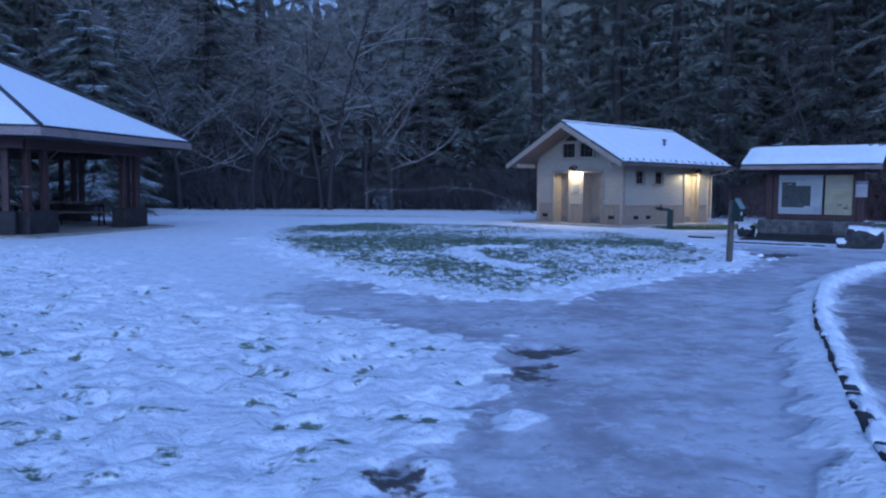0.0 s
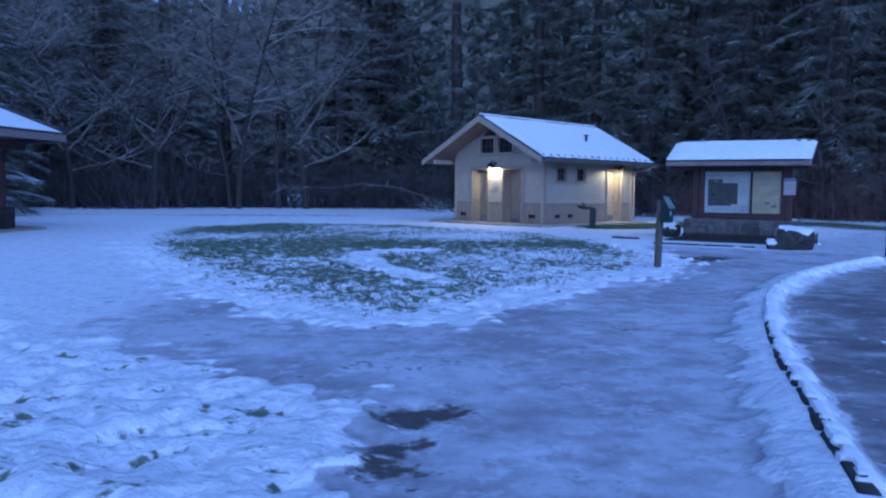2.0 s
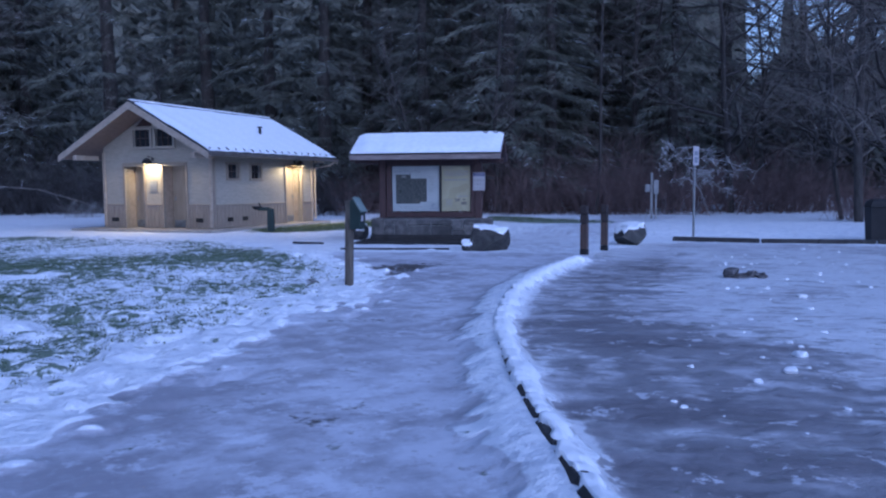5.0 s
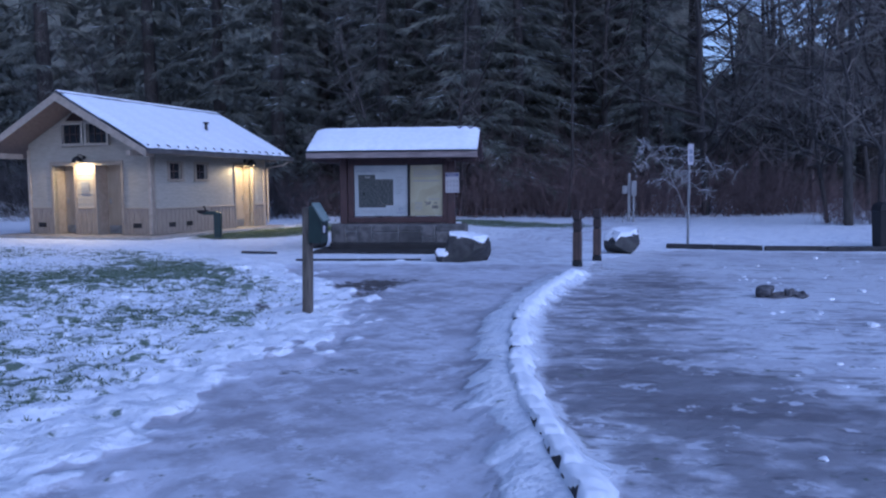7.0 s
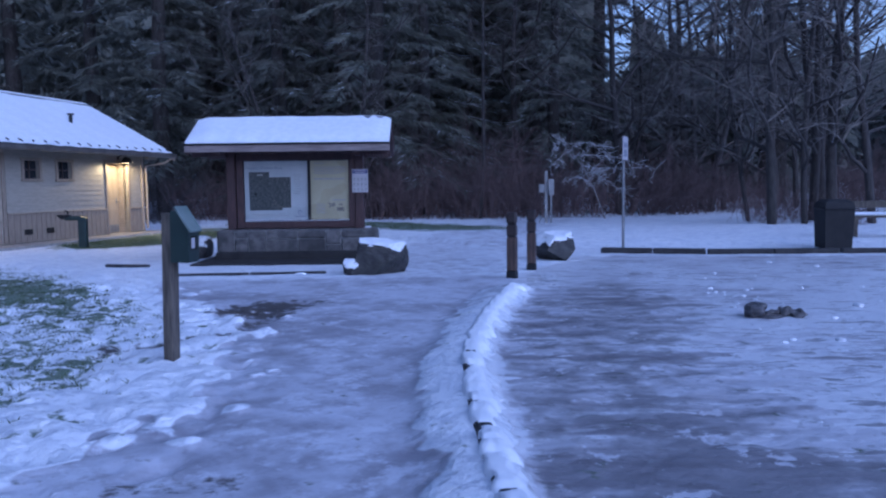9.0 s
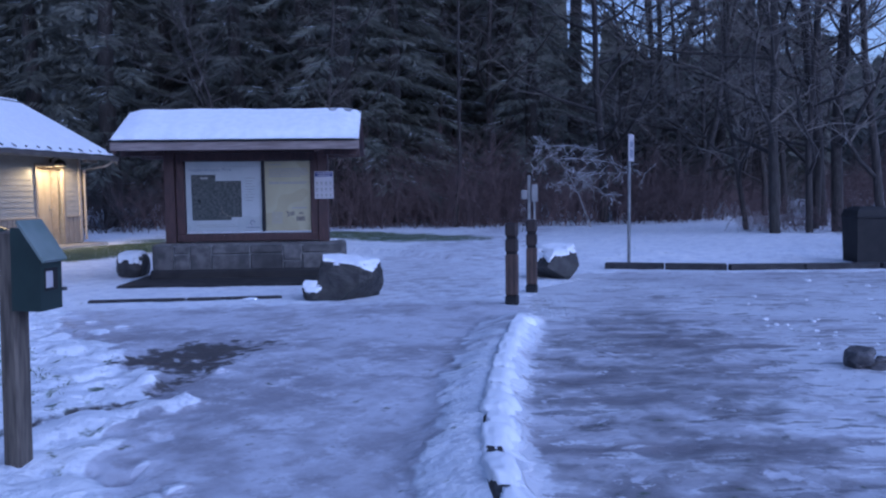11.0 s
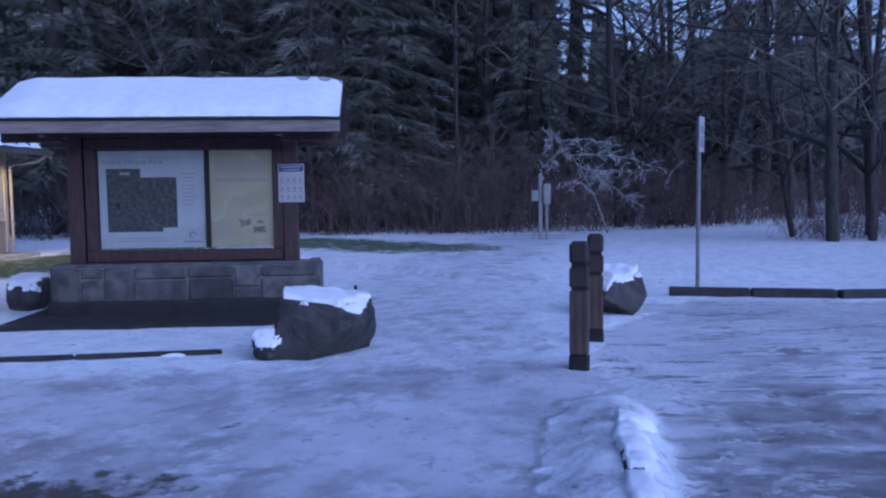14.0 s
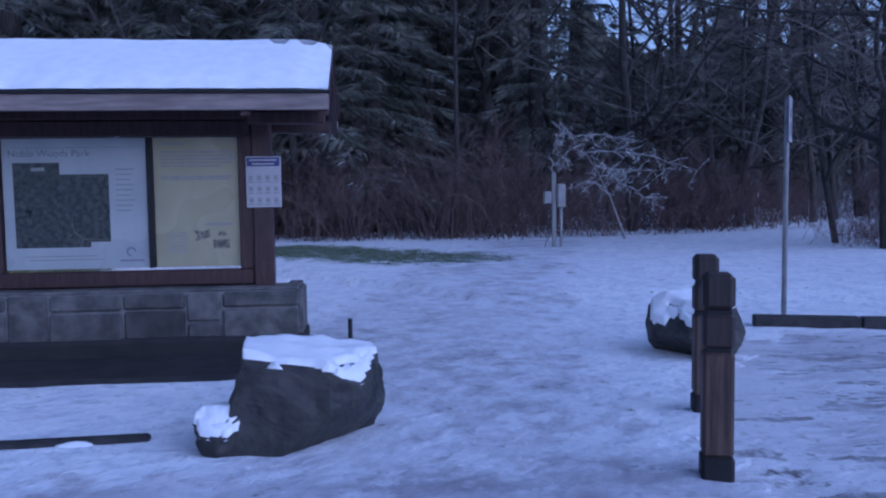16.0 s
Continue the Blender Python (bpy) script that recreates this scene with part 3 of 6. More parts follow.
# ---- restroom building ----
def wall(parent, name, m, u0, u1, z0, z1, holes, split, thick=0.15):
    """A wall with openings in its own axes (u along, y inwards, z up): core, lap siding above split, boarded wainscot below."""
    us = sorted({u0, u1, *[h[0] for h in holes], *[h[1] for h in holes]})
    zs = sorted({z0, split, z1, *[h[2] for h in holes], *[h[3] for h in holes]})

    def is_open(u, z):
        return any(h[0] < u < h[1] and h[2] < z < h[3] for h in holes)
    core, seen = Shape(), {}

    def corner_at(i, j, y):
        if (i, j, y) not in seen:
            seen[i, j, y] = len(core.v)
            core.v.append((us[i], y, zs[j]))
        return seen[i, j, y]

    def is_wall(i, j):
        return 0 <= i < len(us) - 1 and 0 <= j < len(zs) - 1 and not is_open((us[i] + us[i + 1]) / 2, (zs[j] + zs[j + 1]) / 2)
    for i in range(len(us) - 1):
        for j in range(len(zs) - 1):
            if not is_wall(i, j):
                continue
            for y in (0, thick):
                core.f.append(tuple(corner_at(i + di, j + dj, y) for di, dj in ((0, 0), (1, 0), (1, 1), (0, 1))))
            for ni, nj, (p, q) in ((i - 1, j, ((0, 0), (0, 1))), (i + 1, j, ((1, 0), (1, 1))), (i, j - 1, ((0, 0), (1, 0))), (i, j + 1, ((0, 1), (1, 1)))):
                if not is_wall(ni, nj):
                    core.f.append((corner_at(i + p[0], j + p[1], 0), corner_at(i + q[0], j + q[1], 0), corner_at(i + q[0], j + q[1], thick), corner_at(i + p[0], j + p[1], thick)))
    core.v = [tuple(m @ Vector(p)) for p in core.v]
    part(name, core, CREAM, parent)
    z = split
    while z < z1 - 0.02:
        top = min(z + 0.135, z1)
        zc, a = (z + top) / 2, u0
        for b in us[1:]:
            mid = [q for q in us if q < b][-1]
            if is_open((mid + b) / 2, zc):
                if mid - a > 0.03:
                    siding(parent, m, a, mid, z, top)
                a = b
        if u1 - a > 0.03:
            siding(parent, m, a, u1, z, top)
        z += 0.135
    for a, b in zip(us, us[1:]):
        if not is_open((a + b) / 2, (z0 + split) / 2):
            n = max(1, round((b - a) / 0.2))
            for k in range(n):
                w = (b - a) / n
                bd = Shape().box((a + w * (k + 0.5), -0.012, (z0 + split) / 2), (w - 0.012, 0.024, split - z0 - 0.03), 0.004)
                bd.v = [tuple(m @ Vector(p)) for p in bd.v]
                part("wainscot_board", bd, TAN, parent)
            rail = Shape().box(((a + b) / 2, -0.02, split - 0.005), (b - a, 0.045, 0.05), 0.006)
            rail.v = [tuple(m @ Vector(p)) for p in rail.v]
            part("wainscot_rail", rail, TAN, parent)


def siding(parent, m, a, b, z, top):
    s = Shape().add([m @ Vector(p) for p in ((a, -0.015, z), (b, -0.015, z), (b, -0.004, top), (a, -0.004, top), (a, 0.002, z), (b, 0.002, z), (b, 0.002, top), (a, 0.002, top))],
                    [(0, 1, 2, 3), (0, 1, 5, 4), (0, 3, 7, 4), (1, 2, 6, 5), (2, 3, 7, 6)])
    part("siding_board", s, CREAM, parent)


def small_window(parent, m, u0, u1, z0, z1, cols, rows, trim=BARGE):
    w, h, cu, cz = u1 - u0, z1 - z0, (u0 + u1) / 2, (z0 + z1) / 2
    frame_s = Shape()
    for c, s in (((cu, -0.02, z1 + 0.03), (w + 0.2, 0.05, 0.07)), ((cu, -0.02, z0 - 0.03), (w + 0.2, 0.07, 0.07)),
                 ((u0 - 0.04, -0.02, cz), (0.08, 0.05, h)), ((u1 + 0.04, -0.02, cz), (0.08, 0.05, h))):
        frame_s.box(c, s, 0.005)
    frame_s.v = [tuple(m @ Vector(p)) for p in frame_s.v]
    win = part("window", frame_s, trim, parent)
    for k in range(1, cols):
        bar = Shape().box((u0 + w * k / cols, 0.05, cz), (0.025, 0.025, h), 0.003)
        bar.v = [tuple(m @ Vector(p)) for p in bar.v]
        part("muntin", bar, BOLLARD, win)
    for k in range(1, rows):
        bar = Shape().box((cu, 0.052, z0 + h * k / rows), (w, 0.024, 0.025), 0.003)
        bar.v = [tuple(m @ Vector(p)) for p in bar.v]
        part("muntin", bar, BOLLARD, win)
    pane = Shape().box((cu, 0.075, cz), (w, 0.008, h), 0.001)
    pane.v = [tuple(m @ Vector(p)) for p in pane.v]
    part("pane", pane, WINDOW, win, "dark window glass")


def recessed_door(parent, m, u0, u1, z0, z1, deep, handle_u):
    reveal = Shape()
    cz, h = (z0 + z1) / 2, z1 - z0
    reveal.box((u0 - 0.03, deep / 2 + 0.06, cz), (0.06, deep, h), 0.002).box((u1 + 0.03, deep / 2 + 0.06, cz), (0.06, deep, h), 0.002)
    reveal.box(((u0 + u1) / 2, deep / 2 + 0.06, z1 + 0.03), (u1 - u0 + 0.12, deep, 0.06), 0.002)
    reveal.v = [tuple(m @ Vector(p)) for p in reveal.v]
    part("door_reveal", reveal, BARGE, parent)
    trim = Shape()
    trim.box((u0 - 0.03, -0.028, cz), (0.09, 0.03, h), 0.005).box((u1 + 0.03, -0.028, cz), (0.09, 0.03, h), 0.005).box(((u0 + u1) / 2, -0.028, z1 + 0.045), (u1 - u0 + 0.15, 0.03, 0.09), 0.005)
    trim.v = [tuple(m @ Vector(p)) for p in trim.v]
    part("door_trim", trim, TAN, parent)
    leaf = Shape().box(((u0 + u1) / 2, deep, cz), (u1 - u0 - 0.02, 0.05, h - 0.02), 0.006)
    leaf.v = [tuple(m @ Vector(p)) for p in leaf.v]
    door = part("door", leaf, TAN_DOOR, parent, "plain tan painted metal door")
    kick = Shape().box(((u0 + u1) / 2, deep - 0.03, z0 + 0.14), (u1 - u0 - 0.12, 0.006, 0.22), 0.002)
    kick.v = [tuple(m @ Vector(p)) for p in kick.v]
    part("kick_plate", kick, STEEL, door, "steel kick plate")
    grip = Shape().tube([(handle_u, deep - 0.03, 1.0), (handle_u, deep - 0.09, 1.0), (handle_u + 0.09, deep - 0.09, 0.99)], [0.012, 0.012, 0.01], 6).box((handle_u, deep - 0.03, 1.02), (0.05, 0.012, 0.16), 0.004)
    grip.v = [tuple(m @ Vector(p)) for p in grip.v]
    part("door_handle", grip, STEEL, door, "steel lever handle")


REST = pose(4.579, 31.679, 0, 0, 0, 41.155 - 90)
HALF, EAVE, TOP, ROOF_LONG = 2.895, 2.42, 4.00, 7.606
PITCH = (TOP - EAVE) / HALF
rest = thing("restroom_building", REST, "small cream-sided park restroom with tan wainscot and snowy gable roof", "restroom")
slab = Shape().box((0, 3.75, 0.0), (5.5, 7.1, 0.14), 0.02)
part("slab", slab, CONCRETE, rest, "bare concrete pad")
FRONT = pose(0, 1.1, 0)
SIDE = Matrix(((0, -1, 0, 2.14), (1, 0, 0, 0), (0, 0, 1, 0), (0, 0, 0, 1)))
LEFT = Matrix(((0, 1, 0, -2.14), (1, 0, 0, 0), (0, 0, 1, 0), (0, 0, 0, 1)))
BACK = Matrix(((1, 0, 0, 0), (0, -1, 0, 7.0), (0, 0, 1, 0), (0, 0, 0, 1)))
W1, W2, SD = (1.88, 2.42), (3.12, 3.66), (5.2, 6.25)
wall(rest, "front_wall", FRONT, -2.14, 2.14, 0.07, 2.55, [(-1.26, -0.48, 0.07, 2.07), (0.27, 1.15, 0.07, 2.07)], 0.82)
wall(rest, "side_wall", SIDE, 1.26, 7.0, 0.07, 2.55, [(W1[0], W1[1], 1.64, 2.09), (W2[0], W2[1], 1.64, 2.09), (SD[0], SD[1], 0.07, 2.09)], 0.80)
wall(rest, "side_wall", LEFT, 1.26, 7.0, 0.07, 2.55, [], 0.80)
wall(rest, "back_wall", BACK, -1.98, 1.98, 0.07, 2.55, [], 0.80)
for m, y0 in ((FRONT, 0), (BACK, 0)):
    apex = TOP - 0.16
    g = Shape().prism([(-2.14, 2.55), (2.14, 2.55), (2.14, apex - PITCH * 2.14), (0, apex), (-2.14, apex - PITCH * 2.14)], 0.0, 0.15)
    g.v = [tuple(m @ Vector(p)) for p in g.v]
    part("gable", g, CREAM, rest)
z = 2.55
while z < 3.75:
    w = min(2.14, (TOP - 0.2 - z - 0.1) / PITCH)
    for a, b in ((-w, -0.87), (-0.05, 0.01), (0.84, w)) if 2.58 < z + 0.07 < 3.28 else ((-w, w),):
        if b - a > 0.05:
            siding(rest, FRONT, a, b, z, z + 0.135)
    z += 0.135
recessed_door(rest, FRONT, -1.26, -0.48, 0.07, 2.07, 0.45, -1.15)
recessed_door(rest, FRONT, 0.27, 1.15, 0.07, 2.07, 0.45, 0.38)
recessed_door(rest, SIDE, SD[0], SD[1], 0.07, 2.09, 0.35, SD[1] - 0.12)
small_window(rest, pose(0, 1.1 - 0.08, 0), -0.79, -0.13, 2.66, 3.20, 3, 2, CREAM)
small_window(rest, pose(0, 1.1 - 0.08, 0), 0.09, 0.76, 2.66, 3.20, 3, 2, CREAM)
small_window(rest, SIDE, *W1, 1.64, 2.09, 2, 2, TAN)
small_window(rest, SIDE, *W2, 1.64, 2.09, 2, 2, TAN)
louvre = Shape().prism([(-0.72, 3.31), (-0.12, 3.31), (-0.12, 3.62), (-0.36, 3.62)], -0.03, 0.0)
louvre.v = [tuple(FRONT @ Vector(p)) for p in louvre.v]
part("gable_louvre", louvre, REDWOOD, rest, "dark gable louvre")
for u, m in ((1.65, FRONT), (-1.7, FRONT), (1.93, SIDE), (2.72, SIDE)):
    v = Shape().box((u, -0.03, 0.34), (0.28, 0.02, 0.13), 0.004)
    for k in range(3):
        v.box((u, -0.045, 0.30 + 0.04 * k), (0.26, 0.012, 0.014), 0.002)
    v.v = [tuple(m @ Vector(p)) for p in v.v]
    part("wall_vent", v, BLACK, rest, "small dark wall vent")
for m, u in ((FRONT, 2.11), (FRONT, -2.11), (SIDE, 1.15), (SIDE, 6.97)):
    c = Shape().box((u, -0.03, 1.3), (0.1, 0.04, 2.4), 0.006)
    c.v = [tuple(m @ Vector(p)) for p in c.v]
    part("corner_board", c, BARGE if u != 1.15 else TAN, rest)
for s in (-1, 1):
    out = [(0, TOP), (s * HALF, EAVE), (s * HALF, EAVE - 0.09), (0, TOP - 0.11)]
    part("roof_panel", Shape().prism(out, 0.0, ROOF_LONG), METAL_ROOF, rest, "dark metal roof slope")
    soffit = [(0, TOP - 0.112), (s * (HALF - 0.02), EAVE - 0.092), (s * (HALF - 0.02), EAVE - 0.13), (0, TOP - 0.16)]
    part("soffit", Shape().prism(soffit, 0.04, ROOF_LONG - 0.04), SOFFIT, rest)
    barge = [(0, TOP - 0.03), (s * HALF, EAVE - 0.03), (s * HALF, EAVE - 0.22), (0, TOP - 0.25)]
    part("barge_board", Shape().prism(barge, -0.04, -0.002), BARGE, rest)
    part("barge_board", Shape().prism(barge, ROOF_LONG + 0.002, ROOF_LONG + 0.04), BARGE, rest)
    # lying snow with a wavy lower edge
    nu, nv = 12, 70
    verts, faces = [], []
    for j in range(nv + 1):
        for i in range(nu + 1):
            f, y = i / nu, 0.05 + (ROOF_LONG - 0.1) * j / nv
            x = 0.15 + (HALF - 0.17 + 0.02 * math.sin(y * 9) * (i == nu)) * f
            lift = (0.055 + 0.012 * math.sin(y * 2.3 + 3 * f) + 0.008 * math.sin(y * 7.1 - 5 * f)) * min(1, 6 * min(f + 0.12, 1.03 - f), 9 * min(j / nv + 0.05, 1.05 - j / nv))
            verts.append((s * x, y, TOP - PITCH * x + 0.004 + lift))
    for j in range(nv):
        for i in range(nu):
            a = j * (nu + 1) + i
            faces.append((a, a + 1, a + nu + 2, a + nu + 1))
    part("roof_snow", Shape().add(verts, faces).add([(s * 0.05, 0.05, TOP - 0.02), (s * (HALF - 0.02), 0.05, EAVE + 0.003), (s * (HALF - 0.02), ROOF_LONG - 0.05, EAVE + 0.003), (s * 0.05, ROOF_LONG - 0.05, TOP - 0.02)], [(0, 1, 2, 3)]), SNOW, rest, "smooth thin snow cover", True)
    gutter = Shape().add([(s * (HALF + dx), y, EAVE - 0.02 + dz) for y in (0.05, ROOF_LONG - 0.05) for dx, dz in ((0.0, 0.0), (0.0, -0.11), (0.07, -0.12), (0.11, -0.08), (0.11, 0.0), (0.09, 0.0), (0.09, -0.07), (0.02, -0.09))],
                         [(k, (k + 1) % 8, 8 + (k + 1) % 8, 8 + k) for k in range(8)] + [tuple(range(8)), tuple(range(8, 16))])
    part("gutter", gutter, GUTTER, rest, "brown metal gutter")
    slope = Euler((0, s * math.atan(PITCH), 0)).to_matrix()
    for k in range(18):
        seam = Shape().box((s * (HALF - 0.11), 0.2 + (ROOF_LONG - 0.4) * k / 17, EAVE + PITCH * 0.11 + 0.045), (0.07 + 0.04 * (k % 3), 0.02, 0.035), 0.006, slope)
        part("standing_seam", seam, METAL_ROOF, rest, "dark end of a standing seam")
    for y in (0.28, ROOF_LONG - 0.28):
        part("outrigger", Shape().box((s * 2.28, 0.5 if y < 1 else ROOF_LONG - 0.3, EAVE - 0.10), (0.14, 0.96 if y < 1 else 0.5, 0.15), 0.01), BARGE, rest)
part("ridge_cap", Shape().prism([(-0.16, TOP - 0.06), (0, TOP + 0.035), (0.16, TOP - 0.06), (0.16, TOP - 0.09), (0, TOP), (-0.16, TOP - 0.09)], 0.01, ROOF_LONG - 0.01), METAL_ROOF, rest, "dark metal ridge cap")
part("ridge_snow", Shape().prism([(-0.1, TOP - 0.015), (-0.04, TOP + 0.055), (0.03, TOP + 0.055), (0.06, TOP + 0.01)], 0.05, ROOF_LONG * 0.98), SNOW, rest)
part("vent_pipe", Shape().tube([(1.52, 4.62, 3.05), (1.52, 4.62, 3.42)], [0.05, 0.05], 10).box((1.52, 4.62, 3.44), (0.15, 0.15, 0.04), 0.01), BLACK, rest, "black roof vent pipe")
part("downspout", Shape().tube([(HALF + 0.05, 7.45, EAVE - 0.1), (HALF - 0.15, 7.3, EAVE - 0.28), (2.24, 7.07, EAVE - 0.38), (2.24, 7.07, 0.15)], [0.035] * 4, 6), BARGE, rest, "cream downspout")
notice = thing("door_notice", REST @ FRONT, "small grey notice on the lit siding", "notice")
part("board", Shape().box((-0.1, -0.035, 1.42), (0.28, 0.012, 0.34), 0.004), GREYBOX, notice)
for k in range(4):
    part("text_bar", Shape().box((-0.1, -0.043, 1.52 - 0.07 * k), (0.2, 0.003, 0.025), 0.0005), INK, notice)


def wall_lamp(m, power):
    lamp = thing("wall_lamp", m, "lit barn-style wall lamp with warm bulb", "wall lamp", "lamps of the restroom")
    part("bracket", Shape().tube([(0, 0, 0.10), (0, -0.08, 0.17), (0, -0.23, 0.18), (0, -0.27, 0.12)], [0.012] * 4, 6).box((0, -0.008, 0.10), (0.1, 0.02, 0.1), 0.004), BLACK, lamp)
    ring, shade = 14, Shape()
    prof = [(0.02, 0.13), (0.06, 0.12), (0.12, 0.07), (0.15, 0.0), (0.155, -0.04), (0.15, -0.04), (0.14, 0.0), (0.11, 0.065), (0.03, 0.115)]
    vs = [(r * math.cos(2 * math.pi * k / ring), -0.27 + r * math.sin(2 * math.pi * k / ring), z) for r, z in prof for k in range(ring)]
    shade.add(vs, [(i * ring + k, i * ring + (k + 1) % ring, (i + 1) * ring + (k + 1) % ring, (i + 1) * ring + k) for i in range(len(prof) - 1) for k in range(ring)])
    part("shade", shade, BLACK, lamp)
    bulb = Shape()
    prof = [(0.0, 0.015), (0.03, 0.022), (0.045, 0.05), (0.04, 0.075), (0.02, 0.10)]
    bulb.add([(r * math.cos(2 * math.pi * k / 10), -0.27 + r * math.sin(2 * math.pi * k / 10), z) for r, z in prof for k in range(10)],
             [(i * 10 + k, i * 10 + (k + 1) % 10, (i + 1) * 10 + (k + 1) % 10, (i + 1) * 10 + k) for i in range(4) for k in range(10)])
    part("bulb", bulb, BULB, lamp, "glowing warm bulb", True)
    data = bpy.data.lights.new("lamp_light", "POINT")
    data.energy, data.color, data.shadow_soft_size = power, (1.0, 0.64, 0.18), 0.025
    light = new("lamp_light", data)
    light.matrix_world = m @ pose(0, -0.27, -0.012)


wall_lamp(REST @ FRONT @ pose(-0.1, -0.03, 2.16), 115)
wall_lamp(REST @ SIDE @ pose(5.75, -0.03, 2.15), 165)

# ---- information kiosk ----
KIOSK = pose(9.817, 23.803, 0, 0, 0, -36.417)
kiosk = thing("information_kiosk", KIOSK, "dark red timber notice kiosk on stone base with snowy roof", "kiosk")
part("plinth", Shape().box((1.0, 0.01, 0.07), (3.0, 0.72, 0.22), 0.03), DARKSTONE, kiosk, "very dark stone plinth")
part("apron", Shape().box((0.93, -0.34, -0.02), (3.36, 1.66, 0.12), 0.03), DARKSTONE, kiosk, "bare dark paving under the eaves")
base = part("stone_base", Shape().box((1.0, 0.02, 0.36), (2.90, 0.605, 0.385), 0.02), MORTAR, kiosk, "squared basalt wall")
rs = random.Random(4)
for y, sgn in ((-0.245, -1), (0.285, 1)):
    u = -0.46
    while u < 2.44:
        w = min(rs.uniform(0.22, 0.62), 2.47 - u)
        if 2.47 - u - w < 0.12:
            w = 2.47 - u
        rows = [(0.16, 0.555)] if rs.random() < 0.3 else [(0.16, 0.16 + rs.uniform(0.13, 0.27)), None]
        if len(rows) == 2:
            rows[1] = (rows[0][1], 0.555)
        for a, b in rows:
            p = rs.uniform(0.03, 0.055)
            part("stone", Shape().box((u + w / 2, y + sgn * p * 0.3, (a + b) / 2), (w - 0.014, 0.06 + p, b - a - 0.014), rs.uniform(0.012, 0.024)), STONE, base)
        u += w
for x in (-0.45, 2.45):
    for y in (-0.13, 0.13):
        part("stone", Shape().box((x, y, 0.36), (0.08, 0.24, 0.385), 0.02), STONE, base)
part("base_cap", Shape().box((1.0, 0.02, 0.562), (2.92, 0.56, 0.03), 0.012), STONE, kiosk)
part("base_snow", Shape().box((1.2, 0.16, 0.585), (2.3, 0.2, 0.03), 0.014), SNOW, kiosk, "strip of snow on the wall")
for x in (-0.235, 2.155):
    part("post", Shape().box((x, 0.0, 1.33), (0.165, 0.165, 1.52), 0.012), REDWOOD, kiosk, "stained timber post")
for z, h in ((0.655, 0.13), (1.93, 0.13)):
    part("rail", Shape().box((0.965, 0.0, z), (2.21, 0.10, h), 0.008), REDWOOD, kiosk)
part("top_beam", Shape().box((0.96, 0.0, 2.10), (3.3, 0.15, 0.20), 0.012), REDWOOD, kiosk)
for x in (-0.075, 2.02):
    part("stile", Shape().box((x, 0.0, 1.295), (0.13, 0.10, 1.15), 0.008), REDWOOD, kiosk)
part("mullion", Shape().box((1.213, -0.012, 1.2985), (0.05, 0.06, 1.11), 0.004), BLACK, kiosk)
part("backing", Shape().box((0.98, 0.03, 1.2985), (1.97, 0.02, 1.11), 0.003), REDWOOD, kiosk)
map_board = part("map_panel", Shape().box((0.594, 0.008, 1.2985), (1.188, 0.014, 1.108), 0.002), MAPPAPER, kiosk, "pale printed park map panel")
note_board = part("text_panel", Shape().box((1.60, 0.008, 1.2985), (0.724, 0.014, 1.108), 0.002), PARCHMENT, kiosk, "yellowish printed text panel")


def flat(name, parent, mat, x, z, w, h, y=-0.0015, label=""):
    return part(name, Shape().box((x, y, z), (w, 0.003, h), 0.0004), mat, parent, label)


# aerial photograph with a stepped outline, two trails and the legend
photo = Shape().prism([(0.09, 0.93), (0.70, 0.93), (0.70, 0.975), (0.865, 0.975), (0.865, 1.55), (0.465, 1.55), (0.465, 1.65), (0.085, 1.65)], -0.003, 0.0012)
part("aerial_photo", photo, MAPDARK, map_board, "dark aerial photograph")
flat("photo_mark", map_board, FAINT, 0.29, 1.595, 0.11, 0.03, -0.0042)
trail = Shape()
for a, b in (((0.54, 1.16), (0.57, 1.06)), ((0.57, 1.06), (0.64, 1.0)), ((0.64, 1.0), (0.62, 0.94)), ((0.64, 1.0), (0.84, 0.99)), ((0.57, 1.06), (0.5, 1.01))):
    d, w = Vector((b[0] - a[0], b[1] - a[1])).normalized(), 0.0035
    trail.add([(a[0] - d.y * w, -0.0046, a[1] + d.x * w), (a[0] + d.y * w, -0.0046, a[1] - d.x * w), (b[0] + d.y * w, -0.0046, b[1] - d.x * w), (b[0] - d.y * w, -0.0046, b[1] + d.x * w)], [(0, 1, 2, 3)])
part("trail_line", trail, SEPIA, map_board)
flat("heading_rule", map_board, FAINT, 0.62, 1.775, 1.05, 0.004)
for k in range(9):
    flat("legend_bar", map_board, FAINT, 1.00 - 0.008 * (k % 3), 1.59 - 0.044 * k, 0.15 - 0.016 * (k % 3), 0.010)
for k in range(2):
    flat("caption_bar", map_board, FAINT, 0.45 + 0.04 * k, 0.855 - 0.03 * k, 0.6, 0.008)
disc = Shape()
ring = [(1.03 + 0.042 * math.cos(w), -0.002, 0.885 + 0.042 * math.sin(w)) for w in [2 * math.pi * k / 20 for k in range(20)]]
ring2 = [(1.03 + 0.026 * math.cos(w), -0.002, 0.885 + 0.026 * math.sin(w)) for w in [2 * math.pi * k / 20 for k in range(20)]]
disc.add(ring + ring2, [(k, (k + 1) % 20, 20 + (k + 1) % 20, 20 + k) for k in range(15)])
part("emblem", disc, INK, map_board)
flat("emblem_bar", map_board, INK, 1.035, 0.81, 0.20, 0.014)
title = bpy.data.curves.new("title", "FONT")
title.body, title.size = "Noble Woods Park", 0.084
probe = new("title_probe", title)
bpy.context.view_layer.update()
